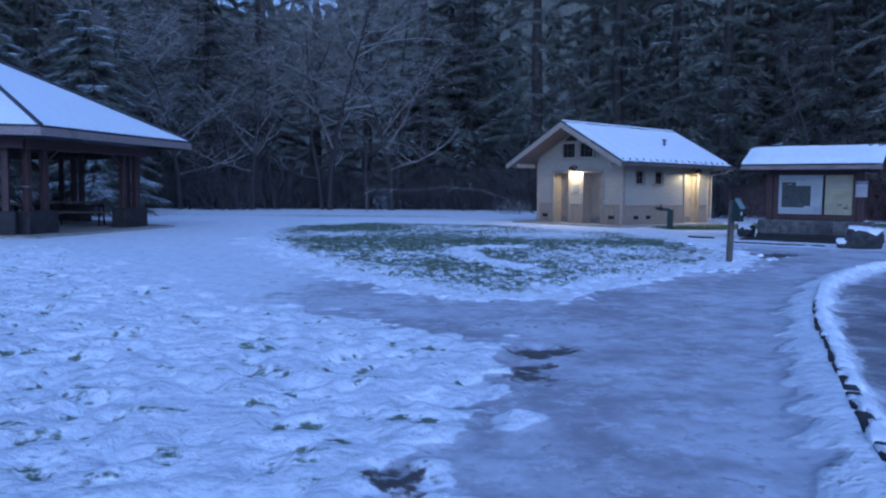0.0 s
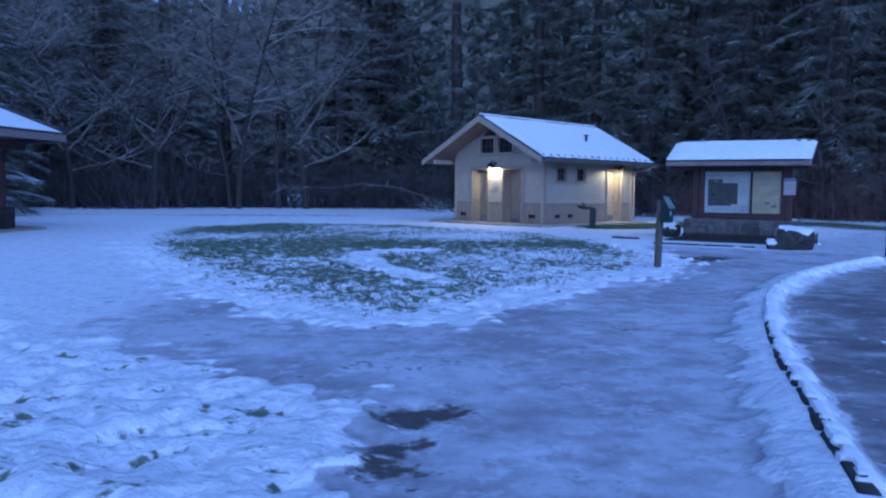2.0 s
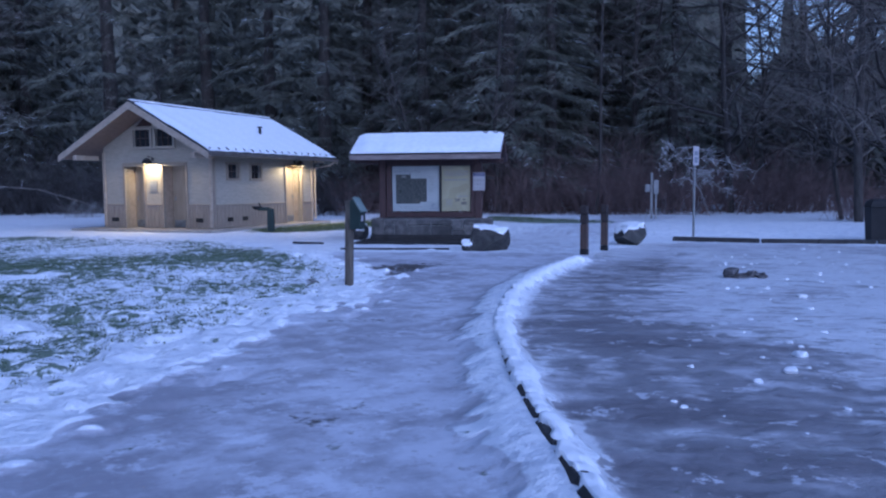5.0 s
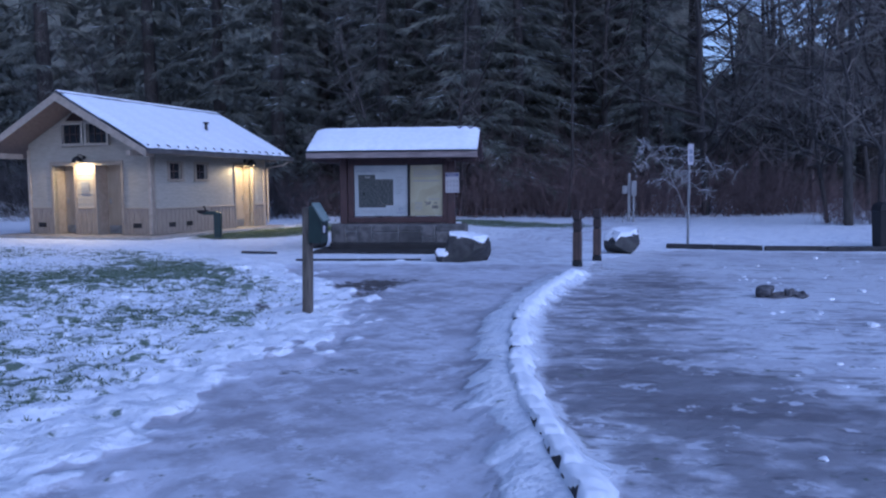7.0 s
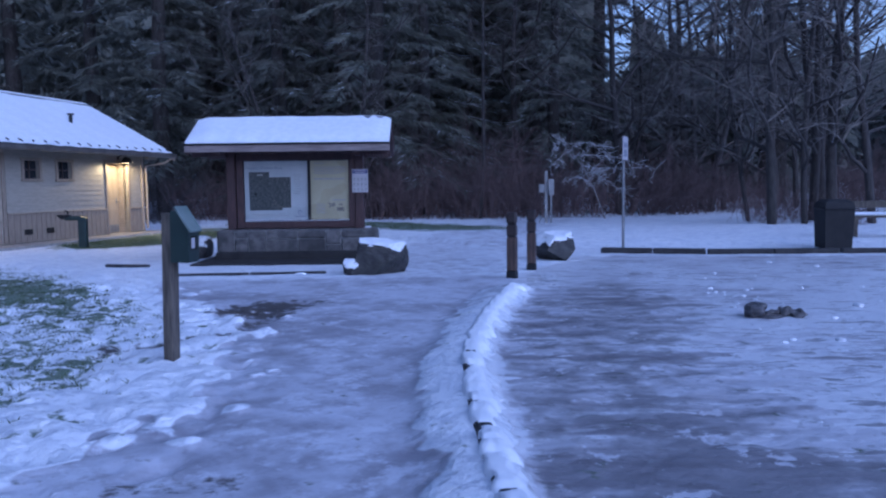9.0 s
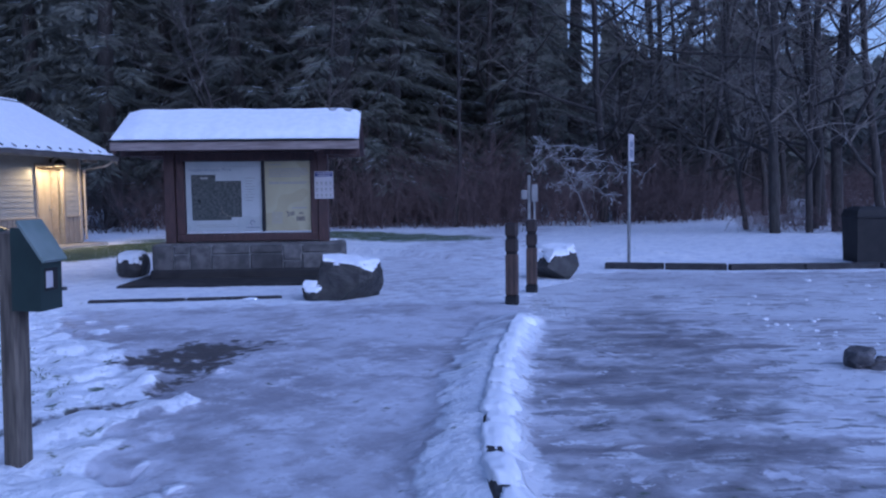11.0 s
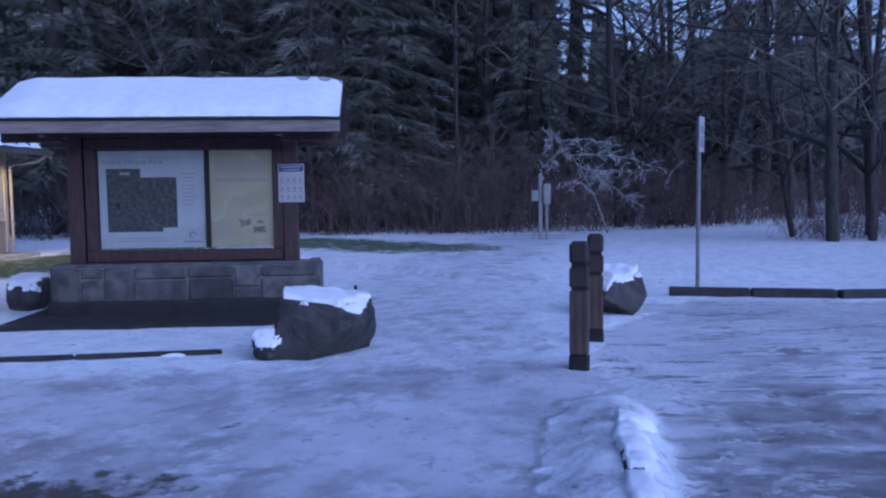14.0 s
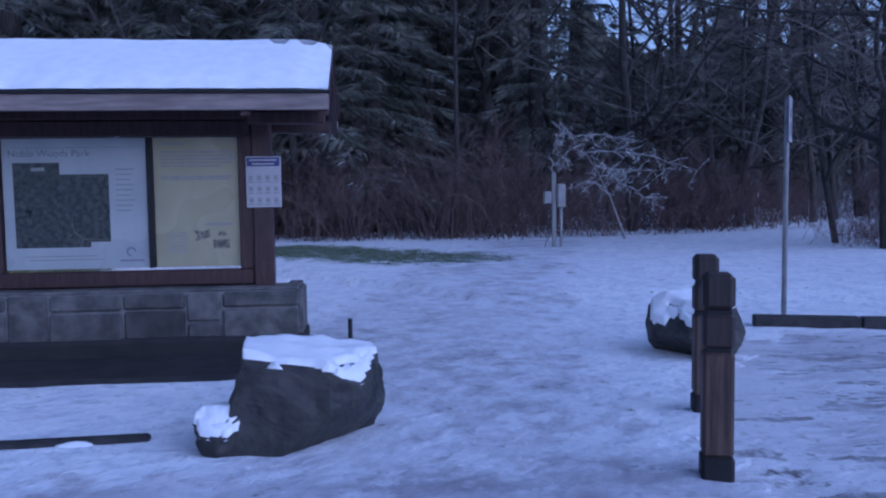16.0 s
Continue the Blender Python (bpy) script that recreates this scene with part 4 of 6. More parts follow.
title_mesh = bpy.data.meshes.new_from_object(probe.evaluated_get(bpy.context.evaluated_depsgraph_get()))
bpy.data.objects.remove(probe)
title_mesh.materials.append(INK)
lettering = new("title_lettering", title_mesh)
lettering.parent = map_board
tagged(lettering, "grey printed park name", kind="stuff")
lettering.matrix_basis = pose(0.05, -0.0035, 1.70, 90, 0, 0)
flat("heading_bar", note_board, FAINT, 1.40, 1.80, 0.2, 0.014)
for k, (w, z) in enumerate(((0.6, 1.73), (0.62, 1.70), (0.63, 1.67), (0.6, 1.64), (0.5, 1.61), (0.6, 1.52), (0.58, 1.50))):
    flat("text_bar", note_board, FAINT, 1.30 + w / 2, z, w, 0.014)
flat("text_bar", note_board, FAINT, 1.77, 1.11, 0.24, 0.02)
for k in range(7):
    flat("text_bar", note_board, FAINT, 1.42, 1.04 - 0.028 * k, 0.17, 0.010)
part("sketch", Shape().prism([(1.55, 1.06), (1.59, 1.01), (1.57, 0.965), (1.64, 0.985), (1.70, 1.0), (1.69, 1.07), (1.64, 1.045)], -0.003, 0.0012), SEPIA, note_board)
part("sketch", Shape().prism([(1.72, 0.90), (1.86, 0.90), (1.86, 0.975), (1.72, 0.975)], -0.003, 0.0012), SEPIA, note_board)
part("sketch", Shape().prism([(1.76, 1.01), (1.84, 1.01), (1.825, 1.045), (1.775, 1.045)], -0.003, 0.0012), SEPIA, note_board)
RIDGE, K_EAVE, K_HALF = 2.60, 2.10, 0.92
for s in (-1, 1):
    deck = Shape().prism([(0, RIDGE), (s * K_HALF, K_EAVE), (s * K_HALF, K_EAVE - 0.03), (0, RIDGE - 0.035)], 0, 3.62)
    deck.v = [(y - 0.83, x, z) for x, y, z in deck.v]
    part("roof_deck", deck, REDWOOD, kiosk, "dark roof boards")
    part("fascia", Shape().box((0.98, s * (K_HALF + 0.02), K_EAVE - 0.05), (3.60, 0.04, 0.125), 0.006), FASCIA, kiosk, "weathered brown fascia board")
    part("drip_edge", Shape().box((0.98, s * (K_HALF + 0.03), K_EAVE + 0.022), (3.62, 0.07, 0.022), 0.004), BLACK, kiosk, "dark roof edge")
    nu, nv = 8, 60
    verts, faces = [], []
    for j in range(nv + 1):
        for i in range(nu + 1):
            f, x = i / nu, -0.82 + 3.60 * j / nv
            edge = min(1, 5 * min(1.04 - f, 1), 12 * min(j / nv + 0.03, 1.03 - j / nv))
            y = (K_HALF + 0.02 + 0.012 * math.sin(x * 11) + 0.01 * math.sin(x * 23)) * f
            bare = 0.0 if not (s < 0 and f < 0.1 and j > 50 and j % 4 < 2) else -0.05
            lift = (0.075 + 0.004 * math.sin(x * 3.1 + f * 4) + 0.003 * math.sin(x * 9)) * edge + bare
            verts.append((x, s * y, RIDGE - (RIDGE - K_EAVE) * f + 0.004 + 0.03 * f + lift))
    for j in range(nv):
        for i in range(nu):
            a = j * (nu + 1) + i
            faces.append((a, a + 1, a + nu + 2, a + nu + 1))
    part("roof_snow", Shape().add(verts, faces).add([(-0.81, 0, RIDGE), (-0.81, s * (K_HALF + 0.02), K_EAVE), (2.77, s * (K_HALF + 0.02), K_EAVE), (2.77, 0, RIDGE)], [(0, 1, 2, 3)]), SNOW, kiosk, "thick smooth snow cover", True)
    for x in (-0.78, -0.235, 2.155, 2.74):
        rafter = Shape().prism([(s * 0.04, RIDGE - 0.05), (s * (K_HALF - 0.01), K_EAVE - 0.04), (s * (K_HALF - 0.01), K_EAVE - 0.15), (s * 0.04, RIDGE - 0.20)], 0, 0.07)
        rafter.v = [(y + x - 0.035, q, z) for q, y, z in rafter.v]
        part("rafter", rafter, REDWOOD, kiosk)
for x in (2.42, -0.5):
    for s in (-1, 1):
        part("outrigger", Shape().box((x, s * 0.5, 1.97), (0.62, 0.09, 0.10), 0.01), REDWOOD, kiosk)
sign = thing("rules_sign", KIOSK, "small white rules sign with navy heading on the post", "sign")
rules = part("plate", Shape().box((2.175, -0.095, 1.465), (0.295, 0.012, 0.435), 0.004), WHITE, sign)
flat("heading", rules, NAVY, 2.175, 1.635, 0.275, 0.075, -0.103)
for k in range(2):
    flat("text_bar", rules, WHITE, 2.175, 1.65 - 0.032 * k, 0.23 - 0.04 * k, 0.012, -0.1055)
for j in range(3):
    for i in range(4):
        flat("symbol", rules, FAINT, 2.07 + 0.07 * i, 1.50 - 0.095 * j, 0.035, 0.04, -0.103)
        flat("text_bar", rules, FAINT, 2.07 + 0.07 * i, 1.465 - 0.095 * j, 0.05, 0.01, -0.103)


# ---- loose things round the kiosk and the path ----
def boulder_mesh(seed, size, mat, rough=0.22, cover=0.60, cut=None, fineness=24):
    """A broken block of stone with flat faces and worn edges, and the snow that lies on it."""
    off = Vector((seed * 3.7, seed * 1.3, 0))
    r = random.Random(seed)
    bm = bmesh.new()
    bmesh.ops.create_cube(bm, size=2)
    bmesh.ops.subdivide_edges(bm, edges=bm.edges[:], cuts=fineness, use_grid_fill=True)
    faces = [(Vector((r.uniform(-1, 1), r.uniform(-1, 1), r.uniform(-0.5, 0.7))).normalized(), r.uniform(0.80, 1.02)) for _ in range(8)]
    faces.append((Vector((r.uniform(-0.35, 0.35), r.uniform(-0.3, 0.3), 1)).normalized(), 0.80))
    if cut:
        faces = [(Vector(n).normalized(), d) for n, d in cut]
    for v in bm.verts:
        p = v.co.copy()
        p = p.lerp(p.normalized() * 1.15, 0.72 if not cut else 0.45)
        for n, d in faces:
            k = p.dot(n) - d
            if k > 0:
                p -= n * k * (0.8 if not cut else 0.96)
        q = p.normalized()
        p *= 1 + (rough if not cut else 0.06) * noise.noise(q * 1.2 + off) + (0.06 if not cut else 0.035) * noise.noise(q * 3.5 + off) + 0.022 * noise.noise(q * 9 + off)
        v.co = Vector((p.x * size[0], p.y * size[1], p.z * size[2]))
    low = min(v.co.z for v in bm.verts)
    for v in bm.verts:
        v.co.z -= low * 0.85
    bm.normal_update()
    high = max(v.co.z for v in bm.verts)
    me = bpy.data.meshes.new("boulder")
    bm.to_mesh(me)
    cap, seen = bmesh.new(), {}
    for f in bm.faces:
        c = f.calc_center_median()
        if f.normal.z > cover + 0.3 * noise.noise(c * 3.0 + off) + 0.15 * noise.noise(c * 9.0 + off) and c.z > 0.55 * high:
            vs = []
            for v in f.verts:
                if v.index not in seen:
                    seen[v.index] = cap.verts.new(v.co)
                vs.append(seen[v.index])
            cap.faces.new(vs)
    if len(cap.faces):
        rim = {v for e in cap.edges if e.is_boundary for v in e.verts}
        for v in cap.verts:
            v.co += Vector((0, 0, -0.012 if v in rim else 0.038 + 0.02 * noise.noise(v.co * 9)))
    top = bpy.data.meshes.new("snow_cap")
    cap.to_mesh(top)
    for m_, me_ in ((mat, me), (SNOW, top)):
        me_.materials.append(m_)
        me_.polygons.foreach_set("use_smooth", [me_ is top or not cut] * len(me_.polygons))
    bm.free()
    cap.free()
    return me, top


def boulder(seed, x, y, turn, size, label, cut=None):
    me, top = boulder_mesh(seed, size, ROCK, 0.12, 0.60, cut)
    ob = solid("boulder", me, ROCK, pose(x, y, height(x, y) - 0.03, 0, 0, turn), label, "boulder")
    part("snow_cap", top, SNOW, ob, "clinging snow")


boulder(3, 10.37, 20.07, -38, (0.48, 0.34, 0.30), "large dark boulder capped with snow beside the kiosk",
        [((0.18, -0.10, 1), 0.74), ((-1, -0.1, 0.20), 0.74), ((1, -0.25, 0.12), 0.84), ((0.8, -0.5, -0.55), 0.74), ((-0.1, -1, 0.22), 0.74), ((0.6, -0.8, 0.1), 0.88), ((0.75, -0.35, 0.6), 0.88), ((-0.3, 1, 0.3), 0.8)])
boulder(8, 10.0, 20.2, 10, (0.19, 0.15, 0.12), "low dark rock half buried in snow by the boulder")
boulder(5, 14.02, 19.77, -30, (0.375, 0.32, 0.27), "dark boulder dusted with snow behind the bollards",
        [((-0.1, -0.2, 1), 0.78), ((0.95, -0.2, 0.15), 0.82), ((-0.8, -0.3, 0.6), 0.76), ((0.1, -1, 0.3), 0.8), ((-0.6, -0.3, -0.7), 0.78), ((0.8, -0.1, -0.6), 0.70), ((0.5, -0.6, 0.5), 0.86)])
boulder(9, 9.33, 24.9, 60, (0.30, 0.24, 0.22), "dark rock with snow behind the kiosk")


def bollard(x, y, turn):
    b = thing("bollard", pose(x, y, height(x, y) - 0.02, 0, 0, turn), "square brown timber bollard with two grooves", "bollard", "bollards at the car park")
    part("foot", Shape().box((0, 0, 0.05), (0.150, 0.150, 0.16), 0.016), BLACK, b, "wet dark foot")
    part("shaft", Shape().box((0, 0, 0.374), (0.140, 0.140, 0.488), 0.014), BOLLARD, b)
    part("groove", Shape().box((0, 0, 0.627), (0.112, 0.112, 0.024), 0.003), BLACK, b, "dark cut groove")
    part("band", Shape().box((0, 0, 0.717), (0.141, 0.141, 0.160), 0.016), BOLLARD_TOP, b)
    part("groove", Shape().box((0, 0, 0.805), (0.112, 0.112, 0.024), 0.003), BLACK, b, "dark cut groove")
    part("cap", Shape().box((0, 0, 0.900), (0.143, 0.143, 0.170), 0.024), BOLLARD_TOP, b, "rounded dark top")


bollard(11.475, 18.18, -54)
bollard(12.49, 18.84, -50)

post = thing("brochure_post", pose(5.64, 15.74, height(5.64, 15.74) - 0.03, 0, 1.2, -48), "leaning grey timber post with green leaflet box", "post")
part("stake", Shape().box((0, 0, 0.58), (0.09, 0.11, 1.20), 0.01), TIMBER, post)
lbox = Shape().prism([(0.0, 0.80), (0.15, 0.80), (0.15, 1.05), (0.05, 1.20), (0.0, 1.20)], -0.085, 0.085)
lbox.v = [(x + 0.052, y, z) for x, y, z in lbox.v]
leaflets = part("leaflet_box", lbox, GREEN, post, "dark green metal box")
lid = Shape().add([(0.222, -0.095, 1.035), (0.222, 0.095, 1.035), (0.09, 0.095, 1.222), (0.09, -0.095, 1.222), (0.23, -0.095, 1.045), (0.23, 0.095, 1.045), (0.095, 0.095, 1.236), (0.095, -0.095, 1.236)],
                  [(0, 1, 2, 3), (4, 5, 6, 7), (0, 1, 5, 4), (1, 2, 6, 5), (2, 3, 7, 6), (3, 0, 4, 7)])
part("lid", lid, GREEN_LID, leaflets, "pale frosted sloping lid")
part("slot", Shape().box((0.203, 0.0, 0.95), (0.006, 0.10, 0.11), 0.002), BLACK, leaflets)
part("leaflet", Shape().box((0.206, -0.02, 0.95), (0.008, 0.05, 0.08), 0.002), WHITE, leaflets)

fountain = thing("drinking_fountain", pose(8.34, 29.75, height(8.34, 29.75) - 0.03, 0, 0, 146), "dark green pedestal drinking fountain with side bowl", "drinking fountain")
part("pedestal", Shape().box((0, 0, 0.36), (0.19, 0.19, 0.76), 0.03), GREEN, fountain)
arm = Shape().box((0.20, 0, 0.72), (0.42, 0.17, 0.10), 0.03)
part("arm", arm, GREEN, fountain)
part("bowl", Shape().tube([(0.42, 0, 0.70), (0.42, 0, 0.76), (0.42, 0, 0.80)], [0.08, 0.15, 0.17], 12), BLACK, fountain, "dark weathered bowl")
part("spout", Shape().tube([(0.34, 0, 0.8), (0.34, 0, 0.88), (0.40, 0, 0.90)], [0.02, 0.02, 0.015], 6), BLACK, fountain)

# kerb along the car park, in short stones under lumpy snow
kerb = thing("kerb", Matrix(), "curved dark kerb of short stones half hidden by snow", "kerb", kind="structure")
path_pts = []
for (ax, ay), (bx, by) in zip(KERB_LINE[1:], KERB_LINE[2:]):
    n = max(1, int(math.dist((ax, ay), (bx, by)) / 0.03))
    for k in range(n):
        path_pts.append((ax + (bx - ax) * k / n, ay + (by - ay) * k / n))
path_pts = [tuple(np.mean(path_pts[max(0, i - 23):i + 24], axis=0)) for i in range(len(path_pts))]
stone_mesh = Shape().box((0, 0, 0.0), (0.45, 0.13, 0.20), 0.03).mesh("kerb_stone", KERB)
last = None
for i, p in enumerate(path_pts):
    if (last is None or math.dist(p, last) >= 0.46) and i < len(path_pts) - 15:
        q = path_pts[min(i + 13, len(path_pts) - 1)]
        turn = math.degrees(math.atan2(q[1] - p[1], q[0] - p[0])) if q != p else 0
        ob = part("kerb_stone", stone_mesh, KERB, kerb)
        ob.matrix_basis = pose(p[0] + 0.23 * math.cos(radians(turn)), p[1] + 0.23 * math.sin(radians(turn)), 0.003, 0, 0, turn)
        last = p
nc = 13
verts, faces = [], []
for i, p in enumerate(path_pts):
    q, o = path_pts[min(i + 5, len(path_pts) - 1)], path_pts[max(i - 5, 0)]
    d = Vector((q[0] - o[0], q[1] - o[1])).normalized()
    s = i * 0.03
    near_joint = abs((s + 0.23) % 0.46 - 0.23)
    crack = max(0.0, 1 - abs(s % 0.31 - 0.15) / 0.045) * (noise.noise(Vector((s * 2.3, 2, 2))) > 0.0)
    joint = max(max(0.0, 1 - near_joint / 0.05), 0.6 * crack)
    thick = 0.014 + 0.018 * noise.noise(Vector((s * 2.6, 0, 3))) + 0.010 * noise.noise(Vector((s * 9, 0, 4)))
    bare_to = -1 + max(0.0, 0.30 + 0.9 * noise.noise(Vector((s * 2.1, 5, 0))) + 0.5 * noise.noise(Vector((s * 8, 5, 7))))
    if p[1] < 9.6:
        bare_to += 0.42
    deep = 0.028 + 0.03 * max(0.0, noise.noise(Vector((s * 1.3, 6, 1))))
    bald = noise.noise(Vector((s * 0.9, 8, 0))) > 0.50
    drift = 0.03 + 0.10 * noise.noise(Vector((s * 2.3, 3, 6))) + 0.06 * noise.noise(Vector((s * 7, 1, 6)))
    for k in range(nc):
        f = k / (nc - 1) * 2 - 1
        x = f * (0.084 + 0.014 * noise.noise(Vector((s * 4, f * 2, 1)))) - 0.004
        z = 0.025 + (0.084 + thick) * (1 - abs(f) ** 5) - deep * joint * (1 - 0.4 * abs(f)) + 0.010 * noise.noise(Vector((s * 11, f * 3, 2)))
        if f < bare_to or bald:
            z -= 0.11
        if f > 0.45:
            x += max(0.0, drift) * (f - 0.45) * 2
            z += 0.012 * noise.noise(Vector((s * 14, f * 6, 5)))
        verts.append((p[0] + d.y * x, p[1] - d.x * x, z))
for i in range(len(path_pts) - 1):
    for k in range(nc - 1):
        a = i * nc + k
        faces.append((a, a + 1, a + nc + 1, a + nc))
part("kerb_snow", Shape().add(verts, faces), SNOW, kerb, "lumpy snow along the kerb", True)


def edging(name, a, b, high, wide, mat, label, kind="", sink=0.1, lumps=0.55):
    length = math.dist(a, b)
    turn = math.degrees(math.atan2(b[1] - a[1], b[0] - a[0]))
    top = thing(name, pose((a[0] + b[0]) / 2, (a[1] + b[1]) / 2, height((a[0] + b[0]) / 2, (a[1] + b[1]) / 2), 0, 0, turn), label, name.replace("_", " "), kind=kind)
    n = max(1, round(length / 1.2))
    for k in range(n):
        part("segment", Shape().box((-length / 2 + length * (k + 0.5) / n, 0, (high - sink) / 2), (length / n - 0.015, wide, high + sink), 0.015), mat, top)
    r = random.Random(int(length * 100))
    snow = Shape()
    x = -length / 2
    while x < length / 2:
        w = r.uniform(0.06, 0.3)
        if r.random() < lumps:
            cy, hh, ww = r.choice((-1, 1)) * wide * r.uniform(0.3, 0.8), high * r.uniform(0.4, 1.12), wide * r.uniform(0.3, 0.7)
            prof = [(0.0, 1.0), (0.5, 0.86), (0.85, 0.5), (1.0, -0.6)]
            snow.add([(x + w / 2 + q * w / 2 * math.cos(a) * r.uniform(0.85, 1.1), cy + q * ww * math.sin(a), hh * e) for q, e in prof for a in [k * math.pi / 4 for k in range(8)]],
                     [(i * 8 + k, i * 8 + (k + 1) % 8, i * 8 + 8 + (k + 1) % 8, i * 8 + 8 + k) for i in range(3) for k in range(8)])
        x += w
    if snow.v:
        tagged(part("snow", snow, SNOW, top, "patches of snow", True), kind="stuff")


edging("edging_board", (7.75, 21.95), (9.75, 20.62), 0.038, 0.08, KERB, "low dark timber edging in front of the kiosk", "", 0.1, 0.25)
edging("edging_board", (7.4, 24.3), (7.95, 23.65), 0.05, 0.09, KERB, "short dark timber edging in the snow")
edging("edging_board", (11.35, 22.25), (12.0, 21.95), 0.06, 0.05, KERB, "short dark board beside the kiosk base")
for a, b in (((15.6, 20.15), (16.75, 18.55)), ((16.77, 18.53), (18.6, 16.95)), ((18.63, 16.93), (24.2, 11.9)), ((24.23, 11.87), (34, 3))):
    edging("car_park_kerb", a, b, 0.10, 0.16, KERB, "dark kerb edged with snow along the car park", "structure", 0.1, 0.0)
part("stake", Shape().box((0, 0, 0.14), (0.03, 0.03, 0.3), 0.004), BLACK, thing("edging_stake", pose(12.0, 21.9, 0), "small black stake beside the edging board", "stake"))

# parking sign, electric post, bin, bench
sgn = thing("parking_sign", pose(16.25, 20.14, height(16.25, 20.14) - 0.03, 0, 0, 20), "narrow white parking sign on a steel pole", "sign post")
part("pole", Shape().tube([(0, 0, -0.05), (0, 0, 2.3)], [0.028, 0.026], 8), STEEL, sgn)
plate = part("plate", Shape().box((0, -0.035, 2.08), (0.30, 0.006, 0.46), 0.002), WHITE, sgn)
part("plate_bar", Shape().box((0, -0.0395, 2.14), (0.18, 0.003, 0.10), 0.001), INK, plate)
part("plate_bar", Shape().box((0, -0.0395, 1.98), (0.18, 0.003, 0.14), 0.001), INK, plate)

elec = thing("electric_post", pose(22.1, 28.2, height(22.1, 28.2) - 0.05, 0, 0, -40), "grey steel service post with two electric boxes", "service post")
part("pole", Shape().box((-0.05, 0, 0.75), (0.09, 0.09, 1.95), 0.01), GREYBOX, elec)
part("meter_box", Shape().box((0.10, -0.09, 1.2), (0.18, 0.14, 0.52), 0.02), GREYBOX, elec)
part("switch_box", Shape().box((-0.20, -0.06, 1.16), (0.18, 0.12, 0.28), 0.02), GREYBOX, elec)
part("conduit", Shape().tube([(0.10, -0.06, 0.95), (0.10, -0.06, -0.05)], [0.035, 0.035], 8), GREYBOX, elec)
part("stay", Shape().tube([(-0.10, -0.05, 0.35), (-0.24, -0.1, 0.18), (-0.3, -0.1, -0.05)], [0.015] * 3, 5), GREYBOX, elec)

wheelie = thing("litter_bin", pose(19.75, 17.65, height(19.75, 17.65) - 0.02, 0, 0, -40), "tall black plastic litter bin with domed lid", "litter bin")
body = Shape().add([(sx * w, sy * w, z) for w, z in ((0.26, 0.0), (0.29, 0.80)) for sx, sy in ((-1, -1), (1, -1), (1, 1), (-1, 1))], [(0, 1, 2, 3), (4, 5, 6, 7), (0, 1, 5, 4), (1, 2, 6, 5), (2, 3, 7, 6), (3, 0, 4, 7)])
part("body", body, BLACK, wheelie)
part("rim", Shape().box((0, 0, 0.815), (0.62, 0.62, 0.05), 0.02), BLACK, wheelie)
lid_s = Shape().add([(sx * w, sy * w, z) for w, z in ((0.30, 0.84), (0.27, 0.94), (0.18, 1.0)) for sx, sy in ((-1, -1), (1, -1), (1, 1), (-1, 1))],
                    [(0, 1, 2, 3), (8, 9, 10, 11)] + [(i * 4 + k, i * 4 + (k + 1) % 4, i * 4 + 4 + (k + 1) % 4, i * 4 + 4 + k) for i in range(2) for k in range(4)])
part("lid", lid_s, BLACK, wheelie)

bench = thing("bench", pose(22.2, 17.9, height(22.2, 17.9), 0, 0, -50), "weathered slatted bench under a cover of snow", "bench")
for x in (-0.5, 0.5):
    for y in (-0.18, 0.18):
        part("leg", Shape().box((x, y, 0.22), (0.08, 0.07, 0.46), 0.008), TIMBER, bench)
for k in range(3):
    part("slat", Shape().box((0, -0.16 + 0.16 * k, 0.46), (1.5, 0.13, 0.045), 0.008), TIMBER, bench)
part("back_slat", Shape().box((0, 0.24, 0.72), (1.5, 0.04, 0.16), 0.008), TIMBER, bench)
for x in (-0.55, 0.55):
    part("back_post", Shape().box((x, 0.27, 0.62), (0.06, 0.05, 0.44), 0.006), TIMBER, bench)
part("snow", Shape().box((0, 0, 0.515), (1.46, 0.44, 0.07), 0.03), SNOW, bench, "snow on the seat")

# clumps of dirty ice left in the car park
for seed, x, y, size in ((21, 10.98, 13.98, (0.11, 0.10, 0.09)), (22, 11.16, 13.88, (0.16, 0.10, 0.05)), (23, 11.38, 13.75, (0.12, 0.09, 0.06)), (24, 11.27, 13.83, (0.08, 0.07, 0.06))):
    me, top = boulder_mesh(seed, [0.9 * v for v in size], DIRT, 0.62, fineness=12)
    solid("ice_clump", me, DIRT, pose(x, y, height(x, y) - 0.03), "dirty clump of frozen slush on the asphalt", "ice clump", "ice clumps in the car park")
rs = random.Random(77)
for _ in range(110):
    a = rs.uniform(0, 1)
    x, y = 5.0 + 9 * a + rs.uniform(-0.5, 4.5) * rs.random(), 9.0 + 8.5 * a - rs.uniform(0.4, 5) * rs.random()
    if poly_distance(np.array([x]), np.array([y]), LOT)[0] < 0.4:
        continue
    k = rs.uniform(0.010, 0.028) * (2 if rs.random() < 0.15 else 1)
    if _ % 20 == 0:
        crumb = boulder_mesh(50 + _, (1, 1.2, 0.6), SNOW, fineness=4)[0]
    ob = solid("snow_clod", crumb, SNOW, pose(x, y, height(x, y) - 0.01, 0, 0, rs.uniform(0, 360)), "small clod of snow on the asphalt", "snow clod", "snow clods in the car park")
    ob.scale = (k, k, k)
